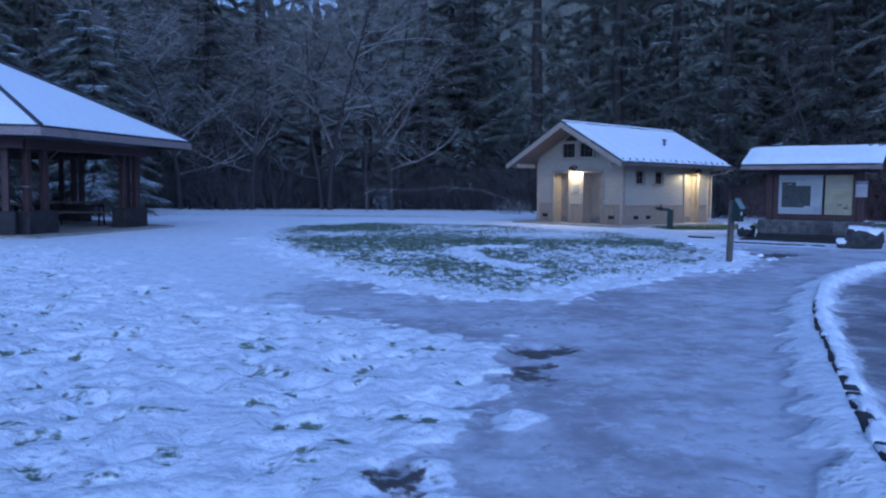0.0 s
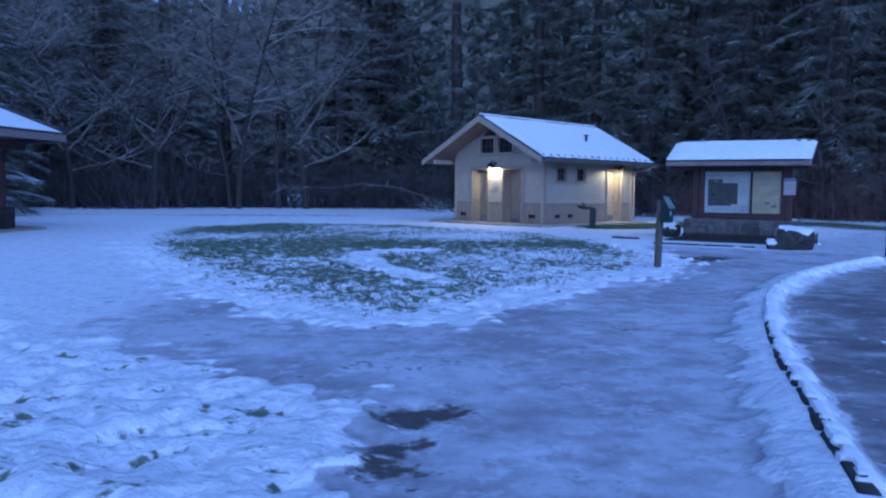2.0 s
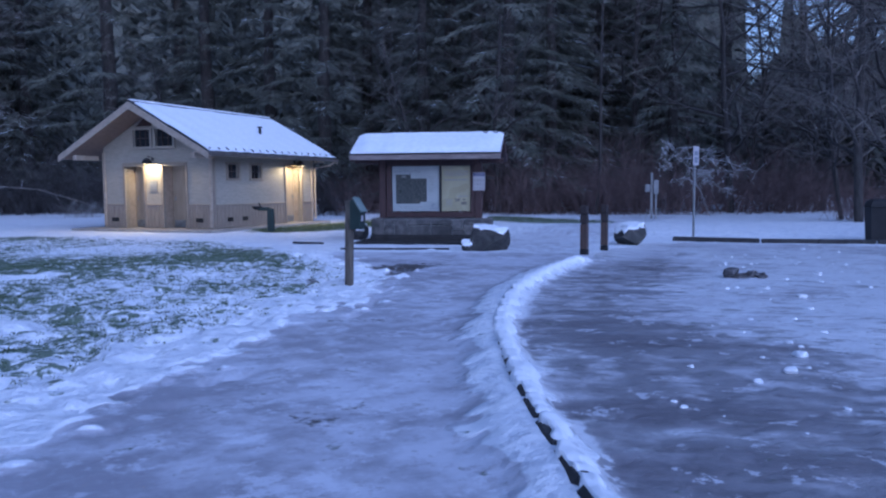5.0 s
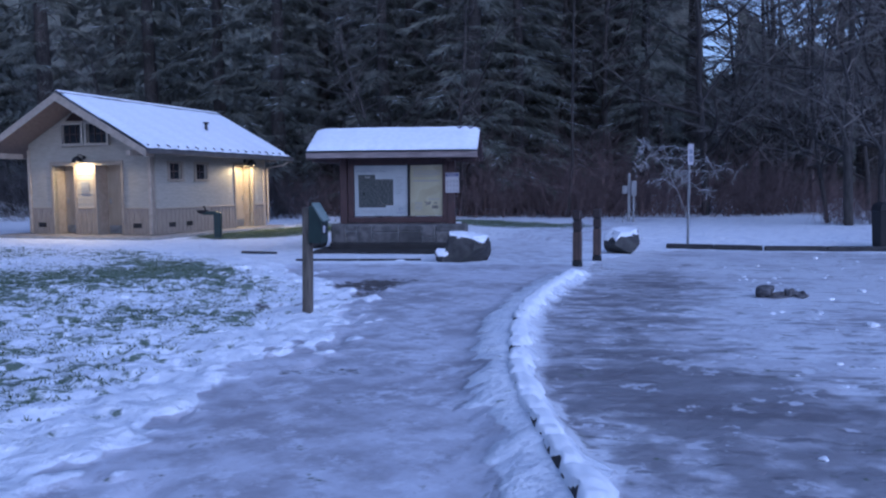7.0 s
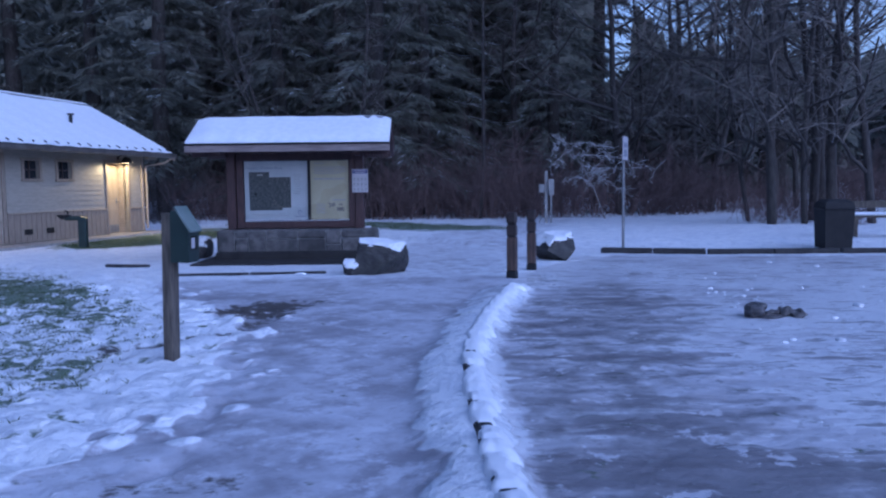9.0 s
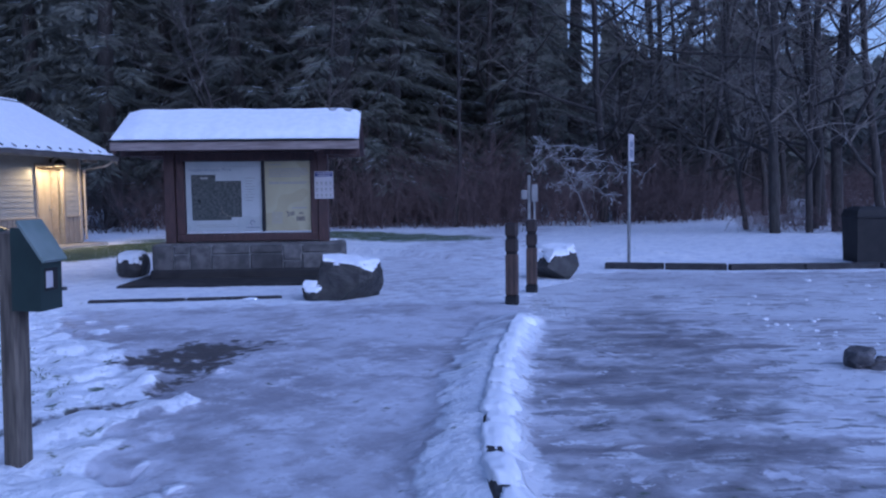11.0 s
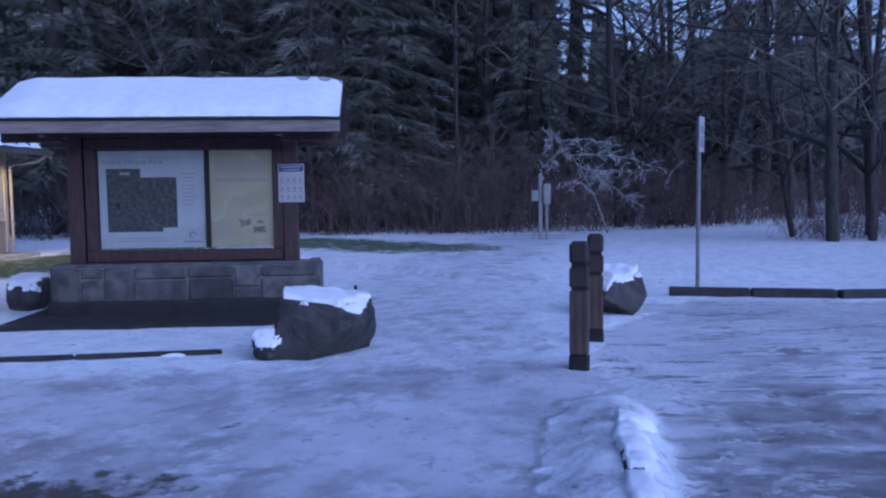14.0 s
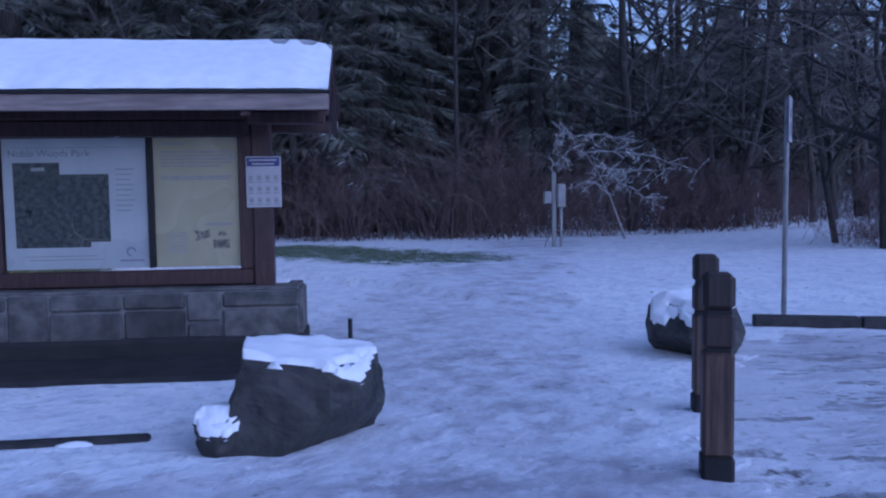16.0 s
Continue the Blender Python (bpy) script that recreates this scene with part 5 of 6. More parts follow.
# ---- the woods ----
def fir_meshes(seed, tall, reach, n_branch, sprays, snowy=0.08, clear=1.5):
    """Trunk, needle crown and lying snow of one fir, as three meshes."""
    r = np.random.RandomState(seed)
    trunk = Shape().tube([(0.06 * math.sin(z * 0.7 + seed), 0.05 * math.cos(z * 0.5), z) for z in np.linspace(-0.3, tall, 9)],
                         [(0.016 * tall + 0.02) * (1 - 0.94 * i / 8) + 0.01 for i in range(9)], 8)
    dark, white = [], []
    for i in range(n_branch):
        h = clear + (tall - clear) * (i / n_branch) ** 1.08
        ang = i * 2.399 + r.uniform(-0.4, 0.4)
        length = reach * (1 - (h / tall)) ** 0.75 * r.uniform(0.65, 1.12) + 0.35
        out = np.array([math.cos(ang), math.sin(ang), 0])
        side = np.array([-out[1], out[0], 0])
        s = r.uniform(0.08, 1, sprays) ** 0.8
        droop = r.uniform(0.18, 0.45)
        base = out * (s * length)[:, None] + np.array([0, 0, 1.0]) * (h + 0.12 * s * length - droop * (s ** 2) * length)[:, None]
        sgn = r.choice([-1, 1], sprays)
        lat = r.uniform(0.05, 0.42, sprays) * length * (1.15 - s) + 0.06
        base = base + side * (sgn * lat * r.uniform(0, 1, sprays))[:, None]
        tip = base + side * (sgn * r.uniform(0.15, 0.45, sprays))[:, None] + out * r.uniform(0.15, 0.6, sprays)[:, None]
        tip[:, 2] -= r.uniform(0.10, 0.42, sprays)
        wide = np.cross(tip - base, r.normal(size=(sprays, 3)))
        wide /= np.linalg.norm(wide, axis=1)[:, None] + 1e-6
        wide *= r.uniform(0.018, 0.052, sprays)[:, None]
        quads = np.stack([base + wide, tip, base - wide], 1)
        top = (r.uniform(0, 1, sprays) < snowy * (0.4 + 1.2 * s)) & (r.uniform() < 0.55)
        dark.append(quads)
        if top.any():
            q = quads[top].copy()
            c = q.mean(1, keepdims=True)
            q = c + (q - c) * 0.95
            q[:, :, 2] = c[:, :, 2] + (q[:, :, 2] - c[:, :, 2]) * 0.5 + 0.05
            white.append(q)
    def leafy(name, blocks, mat):
        v = np.concatenate(blocks).reshape(-1, 3)
        return array_mesh(name, v, np.arange(len(v)).reshape(-1, 3), mat)
    return trunk.mesh("trunk", BARK, True), leafy("crown", dark, NEEDLE), leafy("snow", white, NEEDLE_SNOW)


def bare_shape(seed, tall, spread, levels=4, lean=0.0, trunk_r=0.14, kids=(7, 6, 5, 4), up=0.55, start=0.3, thick_levels=2):
    """A leafless tree: trunk and boughs, then the twigs, as two shapes."""
    r = random.Random(seed)
    wood, twigs = Shape(), Shape()

    def grow(p, d, length, radius, level):
        pts, n = [p.copy()], 5 if level < 2 else 4
        for k in range(n):
            wander = Vector((r.uniform(-1, 1), r.uniform(-1, 1), r.uniform(-0.6, 0.8))) * (0.16 if level == 0 else 0.34)
            d = (d + wander + Vector((0, 0, 0.10 if level < 2 else -0.06))).normalized()
            p = p + d * (length / n)
            pts.append(p.copy())
        radii = [max(radius * (1 - 0.72 * k / n), 0.0055) for k in range(n + 1)]
        (wood if level < thick_levels else twigs).tube(pts, radii, 7 if level == 0 else 5 if level == 1 else 3, False)
        if level >= levels:
            return
        for k in range(kids[level]):
            f = start + (1 - start) * (k + r.random()) / kids[level] if level == 0 else 0.2 + 0.8 * (k + r.random()) / kids[level]
            i = min(int(f * n), n - 1)
            q = pts[i].lerp(pts[i + 1], f * n - i)
            a = r.uniform(0, 2 * math.pi)
            out = Vector((math.cos(a), math.sin(a), r.uniform(-0.25, 0.9) * up))
            nd = (d * (0.15 if level == 0 else 0.55) + out).normalized()
            grow(q, nd, length * r.uniform(0.38, 0.6) * (spread if level == 0 else 0.95), radii[i] * 0.52, level + 1)

    grow(Vector((0, 0, -0.2)), Vector((lean, 0, 1)).normalized(), tall, trunk_r, 0)
    return wood, twigs


def shrub_shape(seed, tall, n, reach):
    r = random.Random(seed)
    s = Shape()
    for _ in range(n):
        a, lean = r.uniform(0, 6.283), r.uniform(0.1, 0.9)
        p = Vector((r.gauss(0, 0.45) * reach, r.gauss(0, 0.45) * reach, -0.05))
        d = Vector((math.cos(a) * lean, math.sin(a) * lean, 1)).normalized()
        length, pts = tall * r.uniform(0.45, 1.1), [p.copy()]
        for k in range(4):
            d = (d + Vector((r.uniform(-0.3, 0.3), r.uniform(-0.3, 0.3), -0.10 * k))).normalized()
            p = p + d * length / 4
            pts.append(p.copy())
        s.tube(pts, [0.013, 0.011, 0.008, 0.005, 0.003], 3, False)
        for _ in range(12):
            i = r.randrange(1, 4)
            q = pts[i].lerp(pts[i + 1], r.random())
            e = q + (d + Vector((r.uniform(-1.2, 1.2), r.uniform(-1.2, 1.2), r.uniform(-0.3, 0.8)))).normalized() * r.uniform(0.25, 0.8)
            m = (q + e) / 2 + Vector((r.uniform(-0.06, 0.06), r.uniform(-0.06, 0.06), r.uniform(-0.02, 0.08)))
            w = Vector((r.uniform(-1, 1), r.uniform(-1, 1), r.uniform(-1, 1))).normalized() * 0.005
            s.add([q - w, q + w, m + w, m - w, e], [(0, 1, 2, 3), (3, 2, 4)])
    return s


rnd = random.Random(11)
TREELINE = WOODS_EDGE


def inland(s, depth):
    """The point s of the way along the edge of the woods, depth metres into them."""
    lengths = [math.dist(a, b) for a, b in zip(TREELINE, TREELINE[1:])]
    s *= sum(lengths)
    for (ax, ay), (bx, by), length in zip(TREELINE, TREELINE[1:], lengths):
        if s <= length:
            break
        s -= length
    ux, uy = (bx - ax) / length, (by - ay) / length
    return ax + ux * s - uy * depth, ay + uy * s + ux * depth


def tree(name, meshes, label, category, group, x, y, turn, size):
    top = thing(name, pose(x, y, height(x, y) - 0.03, 0, 0, turn) @ Matrix.Scale(size, 4), label, category, group)
    top.matrix_basis = pose(x, y, height(x, y) - 0.03, 0, 0, turn)
    top.scale = (size, size, size)
    for part_name, me in meshes:
        ob = part(part_name, me, None, top)
        if part_name != "trunk":
            tagged(ob, kind="stuff")
    return top


firs = []
for seed, tall, reach, nb, sp, snowy, clear in ((1, 24, 4.2, 88, 125, 0.035, 2.2), (2, 20, 3.6, 80, 120, 0.07, 1.2), (3, 27, 4.6, 88, 125, 0.02, 4.5), (4, 15, 3.0, 70, 115, 0.26, 0.6), (15, 8.5, 2.7, 62, 130, 0.9, 0.4), (33, 30, 4.4, 64, 125, 0.01, 7.5)):
    t, c, w = fir_meshes(seed, tall, reach, nb, sp, snowy, clear)
    firs.append([("trunk", t), ("crown", c), ("snow", w)])
bares = []
for seed, tall, spread, r0, kids in ((5, 11, 0.85, 0.16, (13, 7, 5, 4)), (6, 14, 0.7, 0.18, (13, 7, 5, 4)), (7, 9, 1.0, 0.13, (12, 7, 5, 4))):
    wood, twigs = bare_shape(seed, tall, spread, 3, 0.08, r0, kids, start=0.16)
    bares.append([("trunk", wood.mesh("trunk", BARK, True)), ("crown", twigs.mesh("crown", TWIG_GREY))])
wood, twigs = bare_shape(9, 10, 0.95, 4, 0.05, 0.15, (15, 8, 5, 4), start=0.22, thick_levels=1)
frosty = [("trunk", wood.mesh("trunk", BARK, True)), ("crown", twigs.mesh("crown", TWIG))]
shrubs = [shrub_shape(20 + k, tall, 64, reach).mesh("shrub", TWIG_DARK) for k, (tall, reach) in enumerate(((2.9, 1.5), (3.6, 1.7), (2.2, 1.9)))]
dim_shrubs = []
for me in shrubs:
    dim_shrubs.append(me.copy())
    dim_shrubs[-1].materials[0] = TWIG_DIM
frost_shrub = shrub_shape(40, 3.2, 60, 1.4).mesh("frosted_shrub", TWIG)

FIR_LABEL = "tall dark fir with drooping snow-dusted boughs in the woods"
# big firs that stand out at the edge of the woods
for x, y, k, size in ((31.76, 39.18, 5, 1.12), (39.85, 41.95, 5, 1.0), (15.2, 44.5, 0, 1.0), (18.6, 40.2, 1, 1.0), (-1.5, 56.5, 0, 1.15), (1.8, 57.0, 1, 1.2),
                      (6.0, 54.0, 2, 1.05), (10.5, 50.0, 0, 1.05), (13.0, 46.5, 1, 1.1), (-16, 54, 0, 1.1), (-22.5, 52, 1, 1.05), (-17.5, 44.0, 3, 0.75), (-24, 42.5, 3, 0.85),
                      (21.6, 37.4, 0, 1.0), (21.0, 42.0, 2, 1.0)):
    tree("fir_tree", firs[k], FIR_LABEL, "fir tree", "firs of the woods", x, y, rnd.uniform(0, 360), size)
for x, y, size in ((-15.6, 36.5, 1.0), (-19.2, 35.5, 0.95), (-17.4, 39.5, 1.15), (-23.5, 38.0, 1.0)):
    tree("fir_tree", firs[4], "young fir with boughs laden with snow", "fir tree", "snow-laden firs", x, y, 50 * x, size)
n = 0
while n < 50:
    s, depth = rnd.random(), 1.5 + 17 * rnd.random() ** 0.9
    x, y = inland(s, depth)
    if 27 < math.degrees(math.atan2(y - 16, x - 8)) < 40 or (-19 < math.degrees(math.atan2(x, y)) < -8 and depth > 3):
        continue
    k = rnd.choice((0, 0, 1, 2, 2, 2, 3))
    tree("fir_tree", firs[k], FIR_LABEL, "fir tree", "firs of the woods", x, y, rnd.uniform(0, 360), rnd.uniform(0.8, 1.25))
    n += 1
# frosted trees beside the lawn and behind the service post
for x, y, turn, size in ((-7.0, 50.0, 10, 1.25), (-11.5, 49.0, 130, 1.1), (-3.2, 51.0, 250, 1.2), (-15.5, 48.0, 300, 1.0), (-21.0, 47.5, 30, 1.1)):
    tree("frosted_tree", frosty, "leafless tree white with frost on every twig", "tree", "frosted trees of the woods", x, y, turn, size)
for x, y, k, size in ((-5.5, 58.5, 1, 1.2), (-12.5, 56.5, 2, 1.0), (-17.5, 60.0, 0, 1.2), (-9.0, 57.5, 0, 1.1), (-14.6, 64.0, 1, 1.3)):
    tree("fir_tree", firs[k], FIR_LABEL, "fir tree", "firs of the woods", x, y, 70 * k + x, size)
# bare trees
for x, y, k, size in ((-7.5, 50.5, 0, 1.0), (-4.8, 51.5, 2, 1.15), (-10.5, 51.0, 1, 0.9), (-13.0, 49.5, 2, 0.9), (-3.0, 53.0, 1, 0.95), (17.5, 38.5, 2, 0.9), (35.2, 31.5, 1, 0.85),
                      (33.5, 30.0, 0, 1.0), (37.0, 29.0, 2, 1.0), (20.5, 36.5, 0, 0.8), (41, 29, 1, 1.0), (-20, 49, 0, 1.0), (9.0, 49.5, 2, 0.9), (31.0, 42.0, 0, 1.2), (36.5, 34.8, 0, 1.25), (40.0, 36.0, 1, 1.2), (45.0, 40.5, 0, 1.4)):
    tree("bare_tree", bares[k], "leafless tree with frost on its tangled twigs", "tree", "bare trees of the woods", x, y, rnd.uniform(0, 360), size)
for _ in range(15):
    x, y = inland(rnd.uniform(0.25, 0.92), rnd.uniform(0.5, 11))
    tree("bare_tree", bares[rnd.randrange(3)], "leafless tree with frost on its tangled twigs", "tree", "bare trees of the woods", x, y, rnd.uniform(0, 360), rnd.uniform(0.75, 1.2))
for _ in range(11):
    w, d = radians(rnd.uniform(18, 37)), rnd.uniform(21, 38)
    x, y = 8 + d * math.cos(w), 16 + d * math.sin(w)
    if y < 31.5 - 0.3 * max(0, x - 24):
        continue
    tree("bare_tree", bares[rnd.randrange(3)], "leafless tree with frost on its tangled twigs", "tree", "bare trees of the woods", x, y, rnd.uniform(0, 360), rnd.uniform(0.8, 1.2))
# undergrowth along the edge
n = 0
while n < 125:
    s = rnd.random()
    x, y = inland(s, 0.4 + 4.2 * rnd.random() ** 1.3)
    if x < -45 or x > 48:
        continue
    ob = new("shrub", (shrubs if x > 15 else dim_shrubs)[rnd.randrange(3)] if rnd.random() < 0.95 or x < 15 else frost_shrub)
    ob.matrix_basis = pose(x, y, height(x, y) - 0.05, 0, 0, rnd.uniform(0, 360))
    ob.scale = [rnd.uniform(0.8, 1.25)] * 3
    tagged(ob, "tangled brown leafless shrub at the edge of the woods", "shrub", "shrubs of the undergrowth")
    n += 1


for _ in range(34):
    x = rnd.uniform(-24, 12)
    y = (50.5 - 0.25 * (x + 20) if x < -12 else 53.5 - 0.04 * (x + 7) ** 2 * (x < -7)) + rnd.uniform(-1.5, 2.5) - max(0, x - 2) * 0.55
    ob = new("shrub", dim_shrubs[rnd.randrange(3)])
    ob.matrix_basis = pose(x, y, height(x, y) - 0.05, 0, 0, rnd.uniform(0, 360))
    ob.scale = [rnd.uniform(1.0, 1.5)] * 3
    tagged(ob, "tangled brown leafless shrub at the edge of the woods", "shrub", "shrubs of the undergrowth")


def far_woods():
    """Distant dark trees that close the view, as one mass of trunks and boughs."""
    r = np.random.RandomState(8)
    quads = []
    for i in range(640):
        x, y = inland(r.uniform(), r.uniform(13, 60))
        tall, wide = r.uniform(13, 27), r.uniform(2.2, 4.0)
        view = math.degrees(math.atan2(y - 16, x - 8))
        if 29 < view < 37:
            tall *= 0.5
        elif 18 < view < 44:
            tall *= 0.45
        elif 102 < view < 116:
            tall *= r.uniform(0.45, 1.0)
        n = 170
        h = r.uniform(0.02, 1, n)
        a = r.uniform(0, 6.283, n)
        rad = wide * (1.05 - h) ** 0.7 * r.uniform(0.2, 1, n)
        c = np.stack([x + np.cos(a) * rad, y + np.sin(a) * rad, h * tall], 1)
        d = np.stack([np.cos(a), np.sin(a), -r.uniform(0.4, 1.4, n)], 1) * r.uniform(0.3, 0.75, n)[:, None]
        w = np.stack([-np.sin(a), np.cos(a), r.uniform(-0.3, 0.3, n)], 1) * r.uniform(0.12, 0.42, n)[:, None]
        quads.append(np.stack([c - d * 0.4, c + w, c + d, c - w], 1))
        q = 0.16 + 0.006 * tall
        quads.append(np.array([[[x - q, y, -0.5], [x + q, y, -0.5], [x + 0.03, y, tall], [x - 0.03, y, tall]], [[x, y - q, -0.5], [x, y + q, -0.5], [x, y + 0.03, tall], [x, y - 0.03, tall]]]))
    v = np.concatenate(quads).reshape(-1, 3)
    return array_mesh("far_woods", v, np.arange(len(v)).reshape(-1, 4), NEEDLE)


tagged(new("far_woods", far_woods()), "distant dark mass of firs deep in the woods", "woods", kind="stuff")


def backdrop():
    """A ring of far treetops beyond the woods."""
    verts, faces = [], []
    n = 900
    for k in range(n + 1):
        a = 2 * math.pi * k / n
        x, y = 6 + 120 * math.cos(a), 20 + 120 * math.sin(a)
        view = math.degrees(math.atan2(y - 16, x - 8))
        top = 39 + 6 * abs(math.sin(k * 1.7)) + 5 * noise.noise(Vector((k * 0.09, 2, 0))) + 3 * noise.noise(Vector((k * 0.9, 7, 0)))
        if 28.5 < view < 38.5:
            top *= 0.47 + 0.20 * min(1, abs(view - 33.5) / 5.0) ** 2
        elif 8 < view < 41:
            top *= 0.42
        elif 102 < view < 116:
            top *= 0.72
        elif view < 5 or view > 150:
            top *= 0.35
        verts += [(x, y, -2), (x, y, top)]
    faces = [(2 * k, 2 * k + 2, 2 * k + 3, 2 * k + 1) for k in range(n)]
    return array_mesh("backdrop", verts, faces, NEEDLE)


tagged(new("backdrop", backdrop()), "far dark line of treetops round the park", "backdrop", kind="structure")

# ---- picnic shelter ----
SHELTER = Vector((-14.8, 24.8, 0))
RADIUS, S_EAVE, S_TOP = 6.95, 2.78, 5.60
shelter = thing("picnic_shelter", pose(*SHELTER), "open six-sided timber picnic shelter with snow-covered roof", "shelter")
ring = [(RADIUS * math.cos(radians(a)), RADIUS * math.sin(radians(a))) for a in [-42.6 + 60 * k for k in range(6)]]
part("slab", Shape().add([(x * 0.92, y * 0.92, z) for z in (-0.15, 0.06) for x, y in ring], [tuple(range(6)), tuple(range(6, 12))] + [(k, (k + 1) % 6, 6 + (k + 1) % 6, 6 + k) for k in range(6)]), CONCRETE, shelter)
for k in range(6):
    a, b = Vector((*ring[k], S_EAVE)), Vector((*ring[(k + 1) % 6], S_EAVE))
    apex, drop = Vector((0, 0, S_TOP)), Vector((0, 0, -0.10))
    part("roof_panel", Shape().add([a, b, apex, a + drop, b + drop, apex + drop], [(0, 1, 2), (3, 4, 5), (0, 1, 4, 3), (1, 2, 5, 4), (2, 0, 3, 5)]), METAL_ROOF, shelter)
    n, verts, faces, row = 14, [], [], []
    up = Vector((0, 0, 1))
    for i in range(n + 1):
        row.append(len(verts))
        for j in range(n - i + 1):
            f, g = i / n, j / n
            p = a * (1 - f - g) + b * g + apex * f
            c = (a + b + apex) / 3
            p = c + (p - c) * 0.985
            edge = min(1 - f - g, g, f) * n
            verts.append(p + up * (0.006 + (0.06 + 0.015 * noise.noise(p * 0.7)) * min(1, 0.25 + edge)))
    for i in range(n):
        for j in range(n - i):
            p, q = row[i] + j, row[i + 1] + j
            faces.append((p, p + 1, q))
            if j < n - i - 1:
                faces.append((p + 1, q + 1, q))
    part("roof_snow", Shape().add(verts, faces), SNOW, shelter, "smooth snow cover", True)
    mid, turn = (a + b) / 2, math.degrees(math.atan2(b.y - a.y, b.x - a.x))
    turned = Euler((0, 0, radians(turn))).to_matrix()
    part("fascia", Shape().box(mid + Vector((0, 0, -0.13)), (RADIUS - 0.01, 0.05, 0.20), 0.008, turned), FASCIA, shelter, "brown fascia board")
    part("beam", Shape().box(mid * 0.84 + Vector((0, 0, 2.40 - S_EAVE * 0.84)), (RADIUS * 0.84, 0.16, 0.26), 0.01, turned), REDWOOD, shelter)
    hip = Shape().tube([a + up * 0.03, apex + up * 0.05], [0.06, 0.06], 6)
    part("hip_cap", hip, METAL_ROOF, shelter, "dark metal hip cap")
    corner_v = Vector((*ring[k], 0)) * 0.775
    for other in (ring[(k + 1) % 6], ring[k - 1]):
        d = (Vector((*other, 0)) - Vector((*ring[k], 0))).normalized()
        t2 = Euler((0, 0, math.atan2(d.y, d.x))).to_matrix()
        part("plinth", Shape().box(corner_v + d * 0.62 + Vector((0, 0, 0.33)), (1.15, 0.5, 0.66), 0.03, t2), DARKSTONE, shelter, "dark stone plinth")
        for s in (0.3, 0.95):
            part("post", Shape().box(corner_v + d * s + Vector((0, 0, 1.52)), (0.17, 0.17, 1.76), 0.012, t2), REDWOOD, shelter)
        part("brace", Shape().tube([corner_v + d * 0.95 + Vector((0, 0, 1.9)), corner_v + d * 1.6 + Vector((0, 0, 2.4))], [0.05, 0.05], 6), REDWOOD, shelter)
    part("tie_rail", Shape().tube([corner_v + Vector((0.3, 0, 1.3)), corner_v + Vector((-0.3, 0.3, 1.3))], [0.02, 0.02], 6), STEEL, shelter)


def picnic_table(x, y, turn):
    t = thing("picnic_table", pose(x, y, 0.06, 0, 0, turn), "dark timber picnic table with benches in the shelter", "picnic table", "tables in the shelter")
    for k in range(4):
        part("tabletop_plank", Shape().box((0, -0.3 + 0.2 * k, 0.74), (1.9, 0.19, 0.045), 0.006), TIMBER, t)
    for y2 in (-0.75, 0.75):
        part("bench_plank", Shape().box((0, y2, 0.44), (1.9, 0.26, 0.045), 0.006), TIMBER, t)
    for x2 in (-0.65, 0.65):
        part("cross_beam", Shape().box((x2, 0, 0.40), (0.05, 1.6, 0.09), 0.006), BLACK, t)
        for s in (-1, 1):
            part("leg", Shape().tube([(x2, s * 0.25, 0.72), (x2, s * 0.6, 0.0)], [0.035, 0.035], 6), BLACK, t)


for x, y, turn in ((-11.6, 26.3, 15), (-12.6, 22.8, 15), (-15.5, 27.2, 70), (-16.5, 22.5, 40), (-14.3, 25.0, 10)):
    picnic_table(x, y, turn)

# ---- trees that stand forward of the woods ----
def trunk_tree(name, x, y, turn, seed, tall, r0, lean, label, bark=BARK_LIGHT, start=0.22, kids=(13, 7, 5, 3), levels=3, spread=0.65):
    wood, twig = bare_shape(seed, tall, spread, levels, lean, r0, kids, start=start)
    t = thing(name, pose(x, y, height(x, y) - 0.05, 0, 0, turn), label, "tree", "trees by the car park")
    part("trunk", wood, bark, t, shade=True)
    tagged(part("crown", twig, TWIG_GREY, t), kind="stuff")


for k, (x, y, r0, lean, tall) in enumerate(((25.7, 22.5, 0.15, 0.02, 13), (26.4, 21.9, 0.10, 0.05, 12), (27.4, 21.6, 0.17, -0.04, 14), (26.9, 24.0, 0.08, 0.2, 11), (28.5, 22.8, 0.15, 0.0, 13), (30.5, 23.5, 0.17, 0.04, 13), (27.8, 20.6, 0.13, 0.03, 12))):
    trunk_tree("bare_tree", x, y, 40 * k + 10, 60 + k, tall, r0, lean, "tall grey-barked leafless tree beside the car park", BARK_LIGHT if k == 0 else BARK, 0.13)
# tall dark trunks at the edge of the woods
for x, y, r0, tall, seed in ((22.94, 32.66, 0.075, 12, 83), (49.5, 43.7, 0.26, 24, 84), (21.0, 39.0, 0.4, 24, 85), (43.5, 35.5, 0.28, 22, 86)):
    trunk_tree("bare_tree", x, y, seed * 37 % 360, seed, tall, r0, 0.01, "tall dark trunk rising from the undergrowth", BARK, 0.35, (8, 4, 3, 3), 2, 0.3)
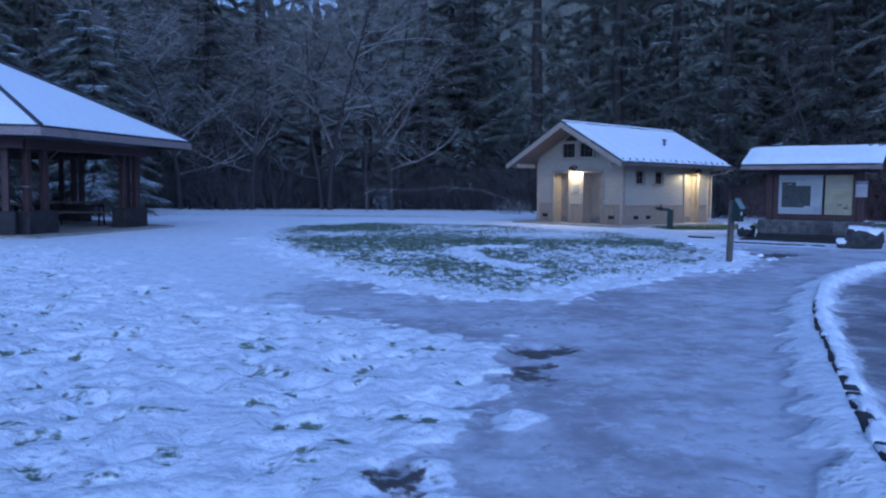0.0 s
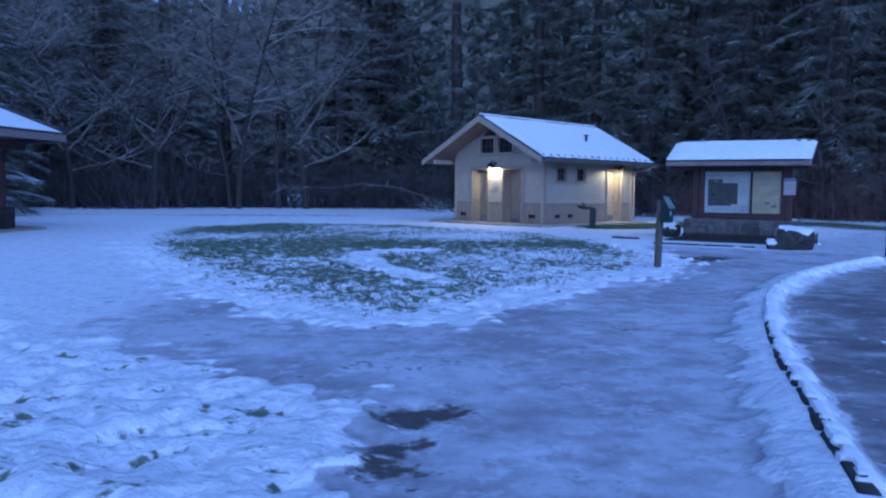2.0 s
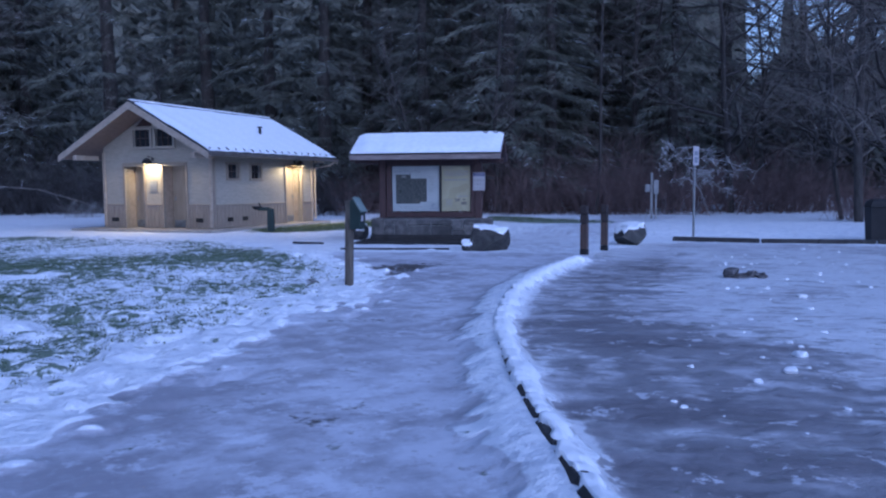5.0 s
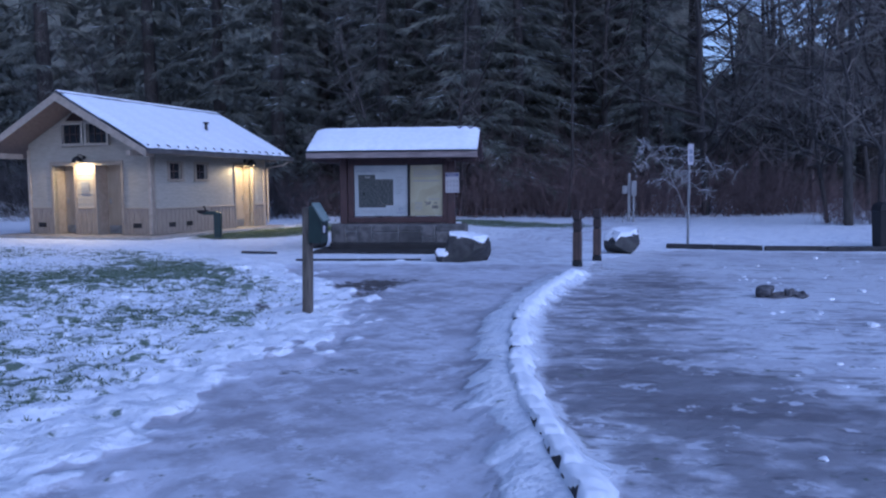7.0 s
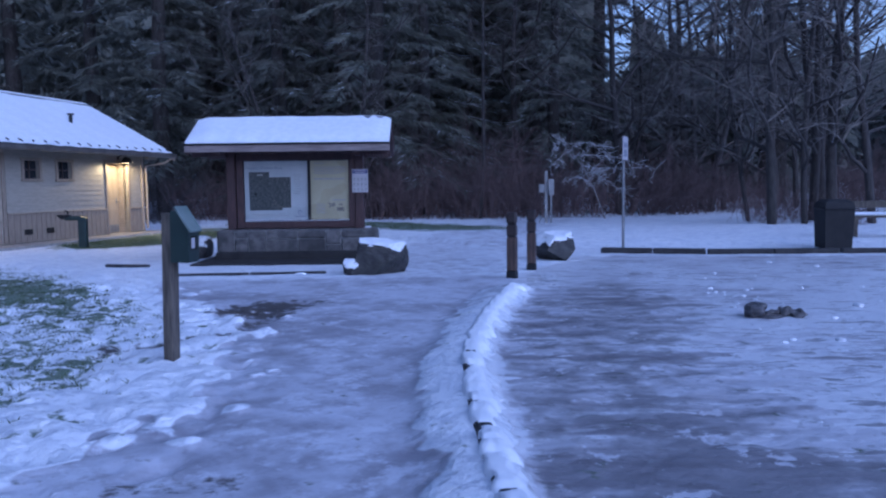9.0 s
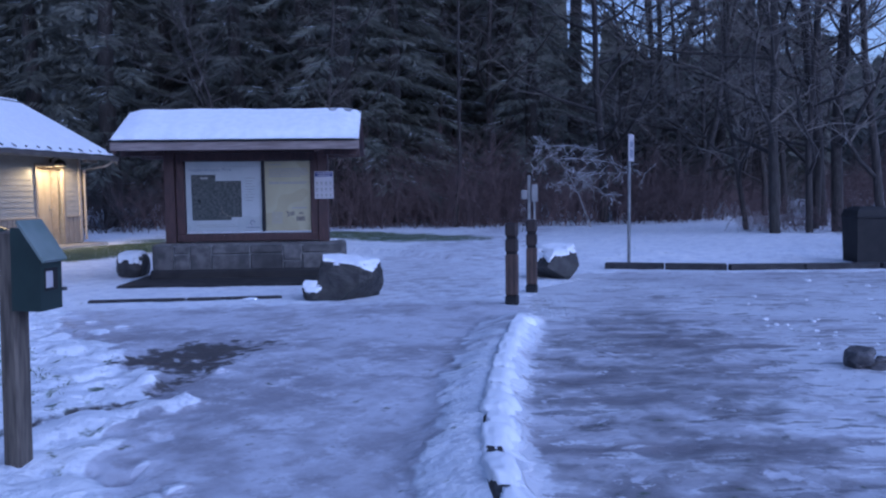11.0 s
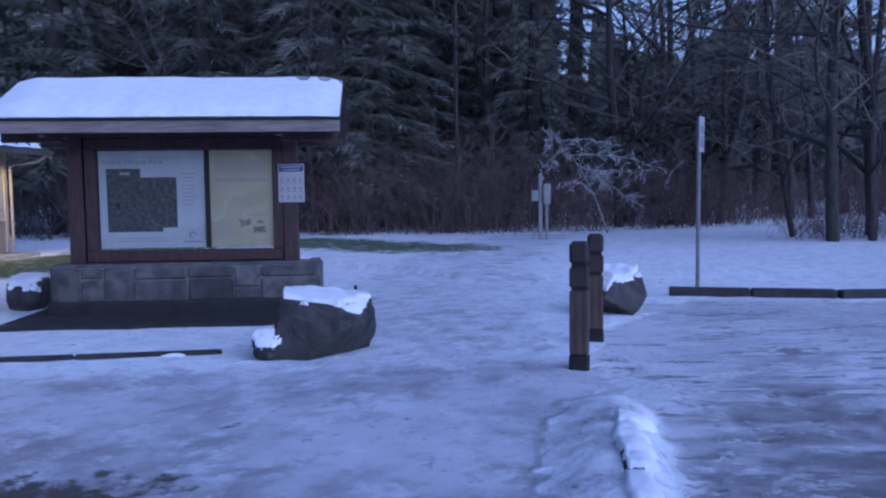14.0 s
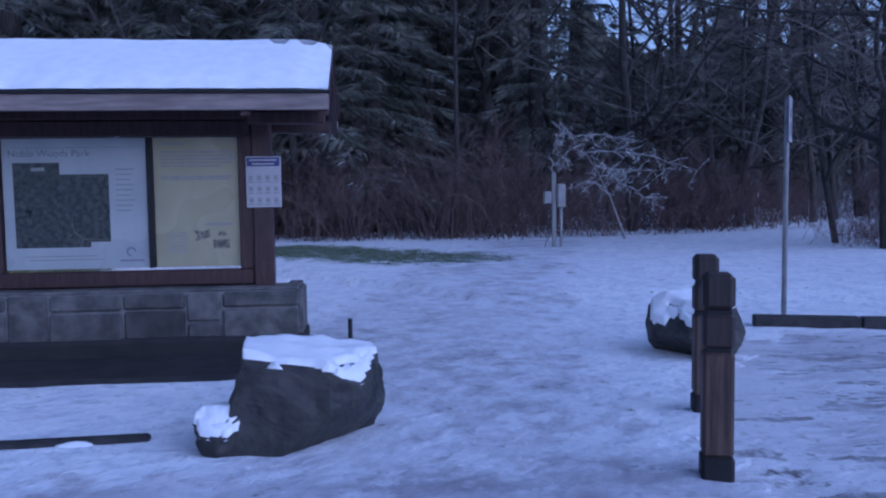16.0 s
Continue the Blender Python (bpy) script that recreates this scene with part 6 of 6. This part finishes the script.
# frosted sapling that arches out of the undergrowth behind the service post
def frosted_sapling(x, y, turn):
    r = random.Random(41)
    bough, twigs = Shape(), Shape()
    bough.tube([(1.7, 0.5, 0.0), (1.3, 0.35, 1.1), (0.95, 0.2, 1.8), (0.4, 0, 2.65), (0.0, -0.1, 3.0)], [0.02, 0.017, 0.014, 0.011, 0.006], 6)
    for (ax, az), (bx, bz), arch, n in (((0.65, 2.3), (3.4, 1.75), 0.25, 15), ((0.9, 1.9), (2.6, 1.85), -0.12, 12), ((1.0, 1.7), (2.3, 1.0), 0.2, 11), ((0.4, 2.65), (1.7, 2.55), 0.2, 9),
                                        ((0.55, 2.45), (-0.25, 1.9), 0.15, 11), ((0.25, 2.8), (-0.2, 2.3), 0.2, 9), ((1.2, 1.3), (0.3, 1.5), 0.2, 6), ((0.8, 2.0), (1.6, 1.45), 0.1, 10)):
        side = r.uniform(-0.5, 0.4)
        line = []
        for k in range(9):
            f = k / 8
            line.append(Vector((ax + (bx - ax) * f + r.uniform(-0.04, 0.04), 0.15 + side * f, az + (bz - az) * f + arch * 4 * f * (1 - f) * 0.6 + r.uniform(-0.04, 0.04))))
        bough.tube(line, [0.013 - 0.0009 * k for k in range(9)], 5)
        for _ in range(2 * n):
            p = line[r.randrange(1, 9)]
            d = Vector((r.uniform(-0.6, 1), r.uniform(-0.7, 0.7), r.uniform(-0.9, 0.7))).normalized() * r.uniform(0.2, 0.5)
            mid = p + d * 0.5 + Vector((0, 0, 0.03))
            twigs.tube([p, mid, p + d], [0.008, 0.007, 0.004], 4)
            for _ in range(4):
                q = p + d * r.uniform(0.3, 1.0)
                twigs.tube([q, q + Vector((r.uniform(-1, 1), r.uniform(-1, 1), r.uniform(-1, 0.8))).normalized() * r.uniform(0.07, 0.2)], [0.009, 0.005], 3)
    ob = thing("frosted_sapling", pose(x, y, height(x, y) - 0.05, 0, 0, turn), "arching sapling white with frost before the thicket", "sapling")
    part("bough", bough, FROST, ob)
    tagged(part("crown", twigs, FROST, ob), kind="stuff")


frosted_sapling(24.0, 29.7, -50)

# ---- grass that pokes through the thin snow ----
def grass(name, label, boxes, n, keep, tall):
    r = np.random.RandomState(3)
    xs, ys = [], []
    for x0, x1, y0, y1 in boxes:
        xs.append(r.uniform(x0, x1, n))
        ys.append(r.uniform(y0, y1, n))
    x, y = np.concatenate(xs), np.concatenate(ys)
    z, show = terrain(x, y)[:2]
    ok = show + r.uniform(-0.3, 0.3, len(x)) > keep
    x, y, z = x[ok], y[ok], z[ok]
    quads = []
    for _ in range(3):
        a, h = r.uniform(0, 6.283, len(x)), tall * r.uniform(0.4, 1.1, len(x))
        bx, by = x + r.normal(0, 0.02, len(x)), y + r.normal(0, 0.02, len(x))
        w, l = 0.006, r.uniform(0.6, 2.4, len(x)) * h
        base0 = np.stack([bx - np.sin(a) * w, by + np.cos(a) * w, z - 0.01], 1)
        base1 = np.stack([bx + np.sin(a) * w, by - np.cos(a) * w, z - 0.01], 1)
        tip = np.stack([bx + np.cos(a) * l, by + np.sin(a) * l, z + h], 1)
        quads.append(np.stack([base0, base1, tip], 1))
    v = np.concatenate(quads).reshape(-1, 3)
    tagged(new(name, array_mesh(name, v, np.arange(len(v)).reshape(-1, 3), BLADE)), label, "grass", kind="stuff")


grass("grass", "short green grass poking through thin snow", [(-6, 7.2, 10, 22), (-6, 7, 22, 32), (14, 23, 26, 36), (8, 13.5, 29, 34)], 30000, 0.50, 0.022)

# low bramble and litter between the car park trees
for k, (x, y) in enumerate(((26.2, 23.2), (27.2, 22.6), (28.4, 21.8), (29.4, 23.8), (30.5, 22.4), (28.0, 24.2), (26.8, 20.9))):
    ob = new("shrub", shrubs[k % 3])
    ob.matrix_basis = pose(x, y, height(x, y) - 0.05, 0, 0, 50 * k)
    ob.scale = (0.45, 0.45, 0.4)
    tagged(ob, "low brown leafless shrub among the car park trees", "shrub", "shrubs of the undergrowth")

# fallen branch and brush before the woods
branch = thing("fallen_branch", pose(0, 46.2, 0), "long frosted dead branch fallen at the edge of the woods", "branch")
stem = [(-5.0, 0.3, 0.9), (-3.6, 0.0, 1.35), (-1.6, -0.1, 1.25), (0.2, 0.1, 1.5), (2.2, 0.0, 1.3), (4.0, 0.2, 0.7), (5.2, 0.3, 0.0)]
part("stem", Shape().tube(stem, [0.010, 0.016, 0.020, 0.024, 0.028, 0.032, 0.035], 7), TWIG_GREY, branch)
rb = random.Random(31)
for i in range(14):
    k = rb.randrange(0, 5)
    q = Vector(stem[k]).lerp(Vector(stem[k + 1]), rb.random())
    e = q + Vector((rb.uniform(-0.9, 0.3), rb.uniform(-0.5, 0.5), rb.uniform(-1.25, 0.4)))
    e.z = max(e.z, -0.02)
    part("twig", Shape().tube([q, (q + e) / 2 + Vector((0, 0, 0.1)), e], [0.016, 0.012, 0.006], 4), TWIG, branch)
brush = new("brush_pile", frost_shrub)
brush.matrix_basis = pose(3.9, 46.0, height(3.9, 46.0) - 0.05, 0, 0, 20)
brush.scale = (0.6, 0.5, 0.32)
tagged(brush, "low pile of frosted brushwood on the snow", "brush")
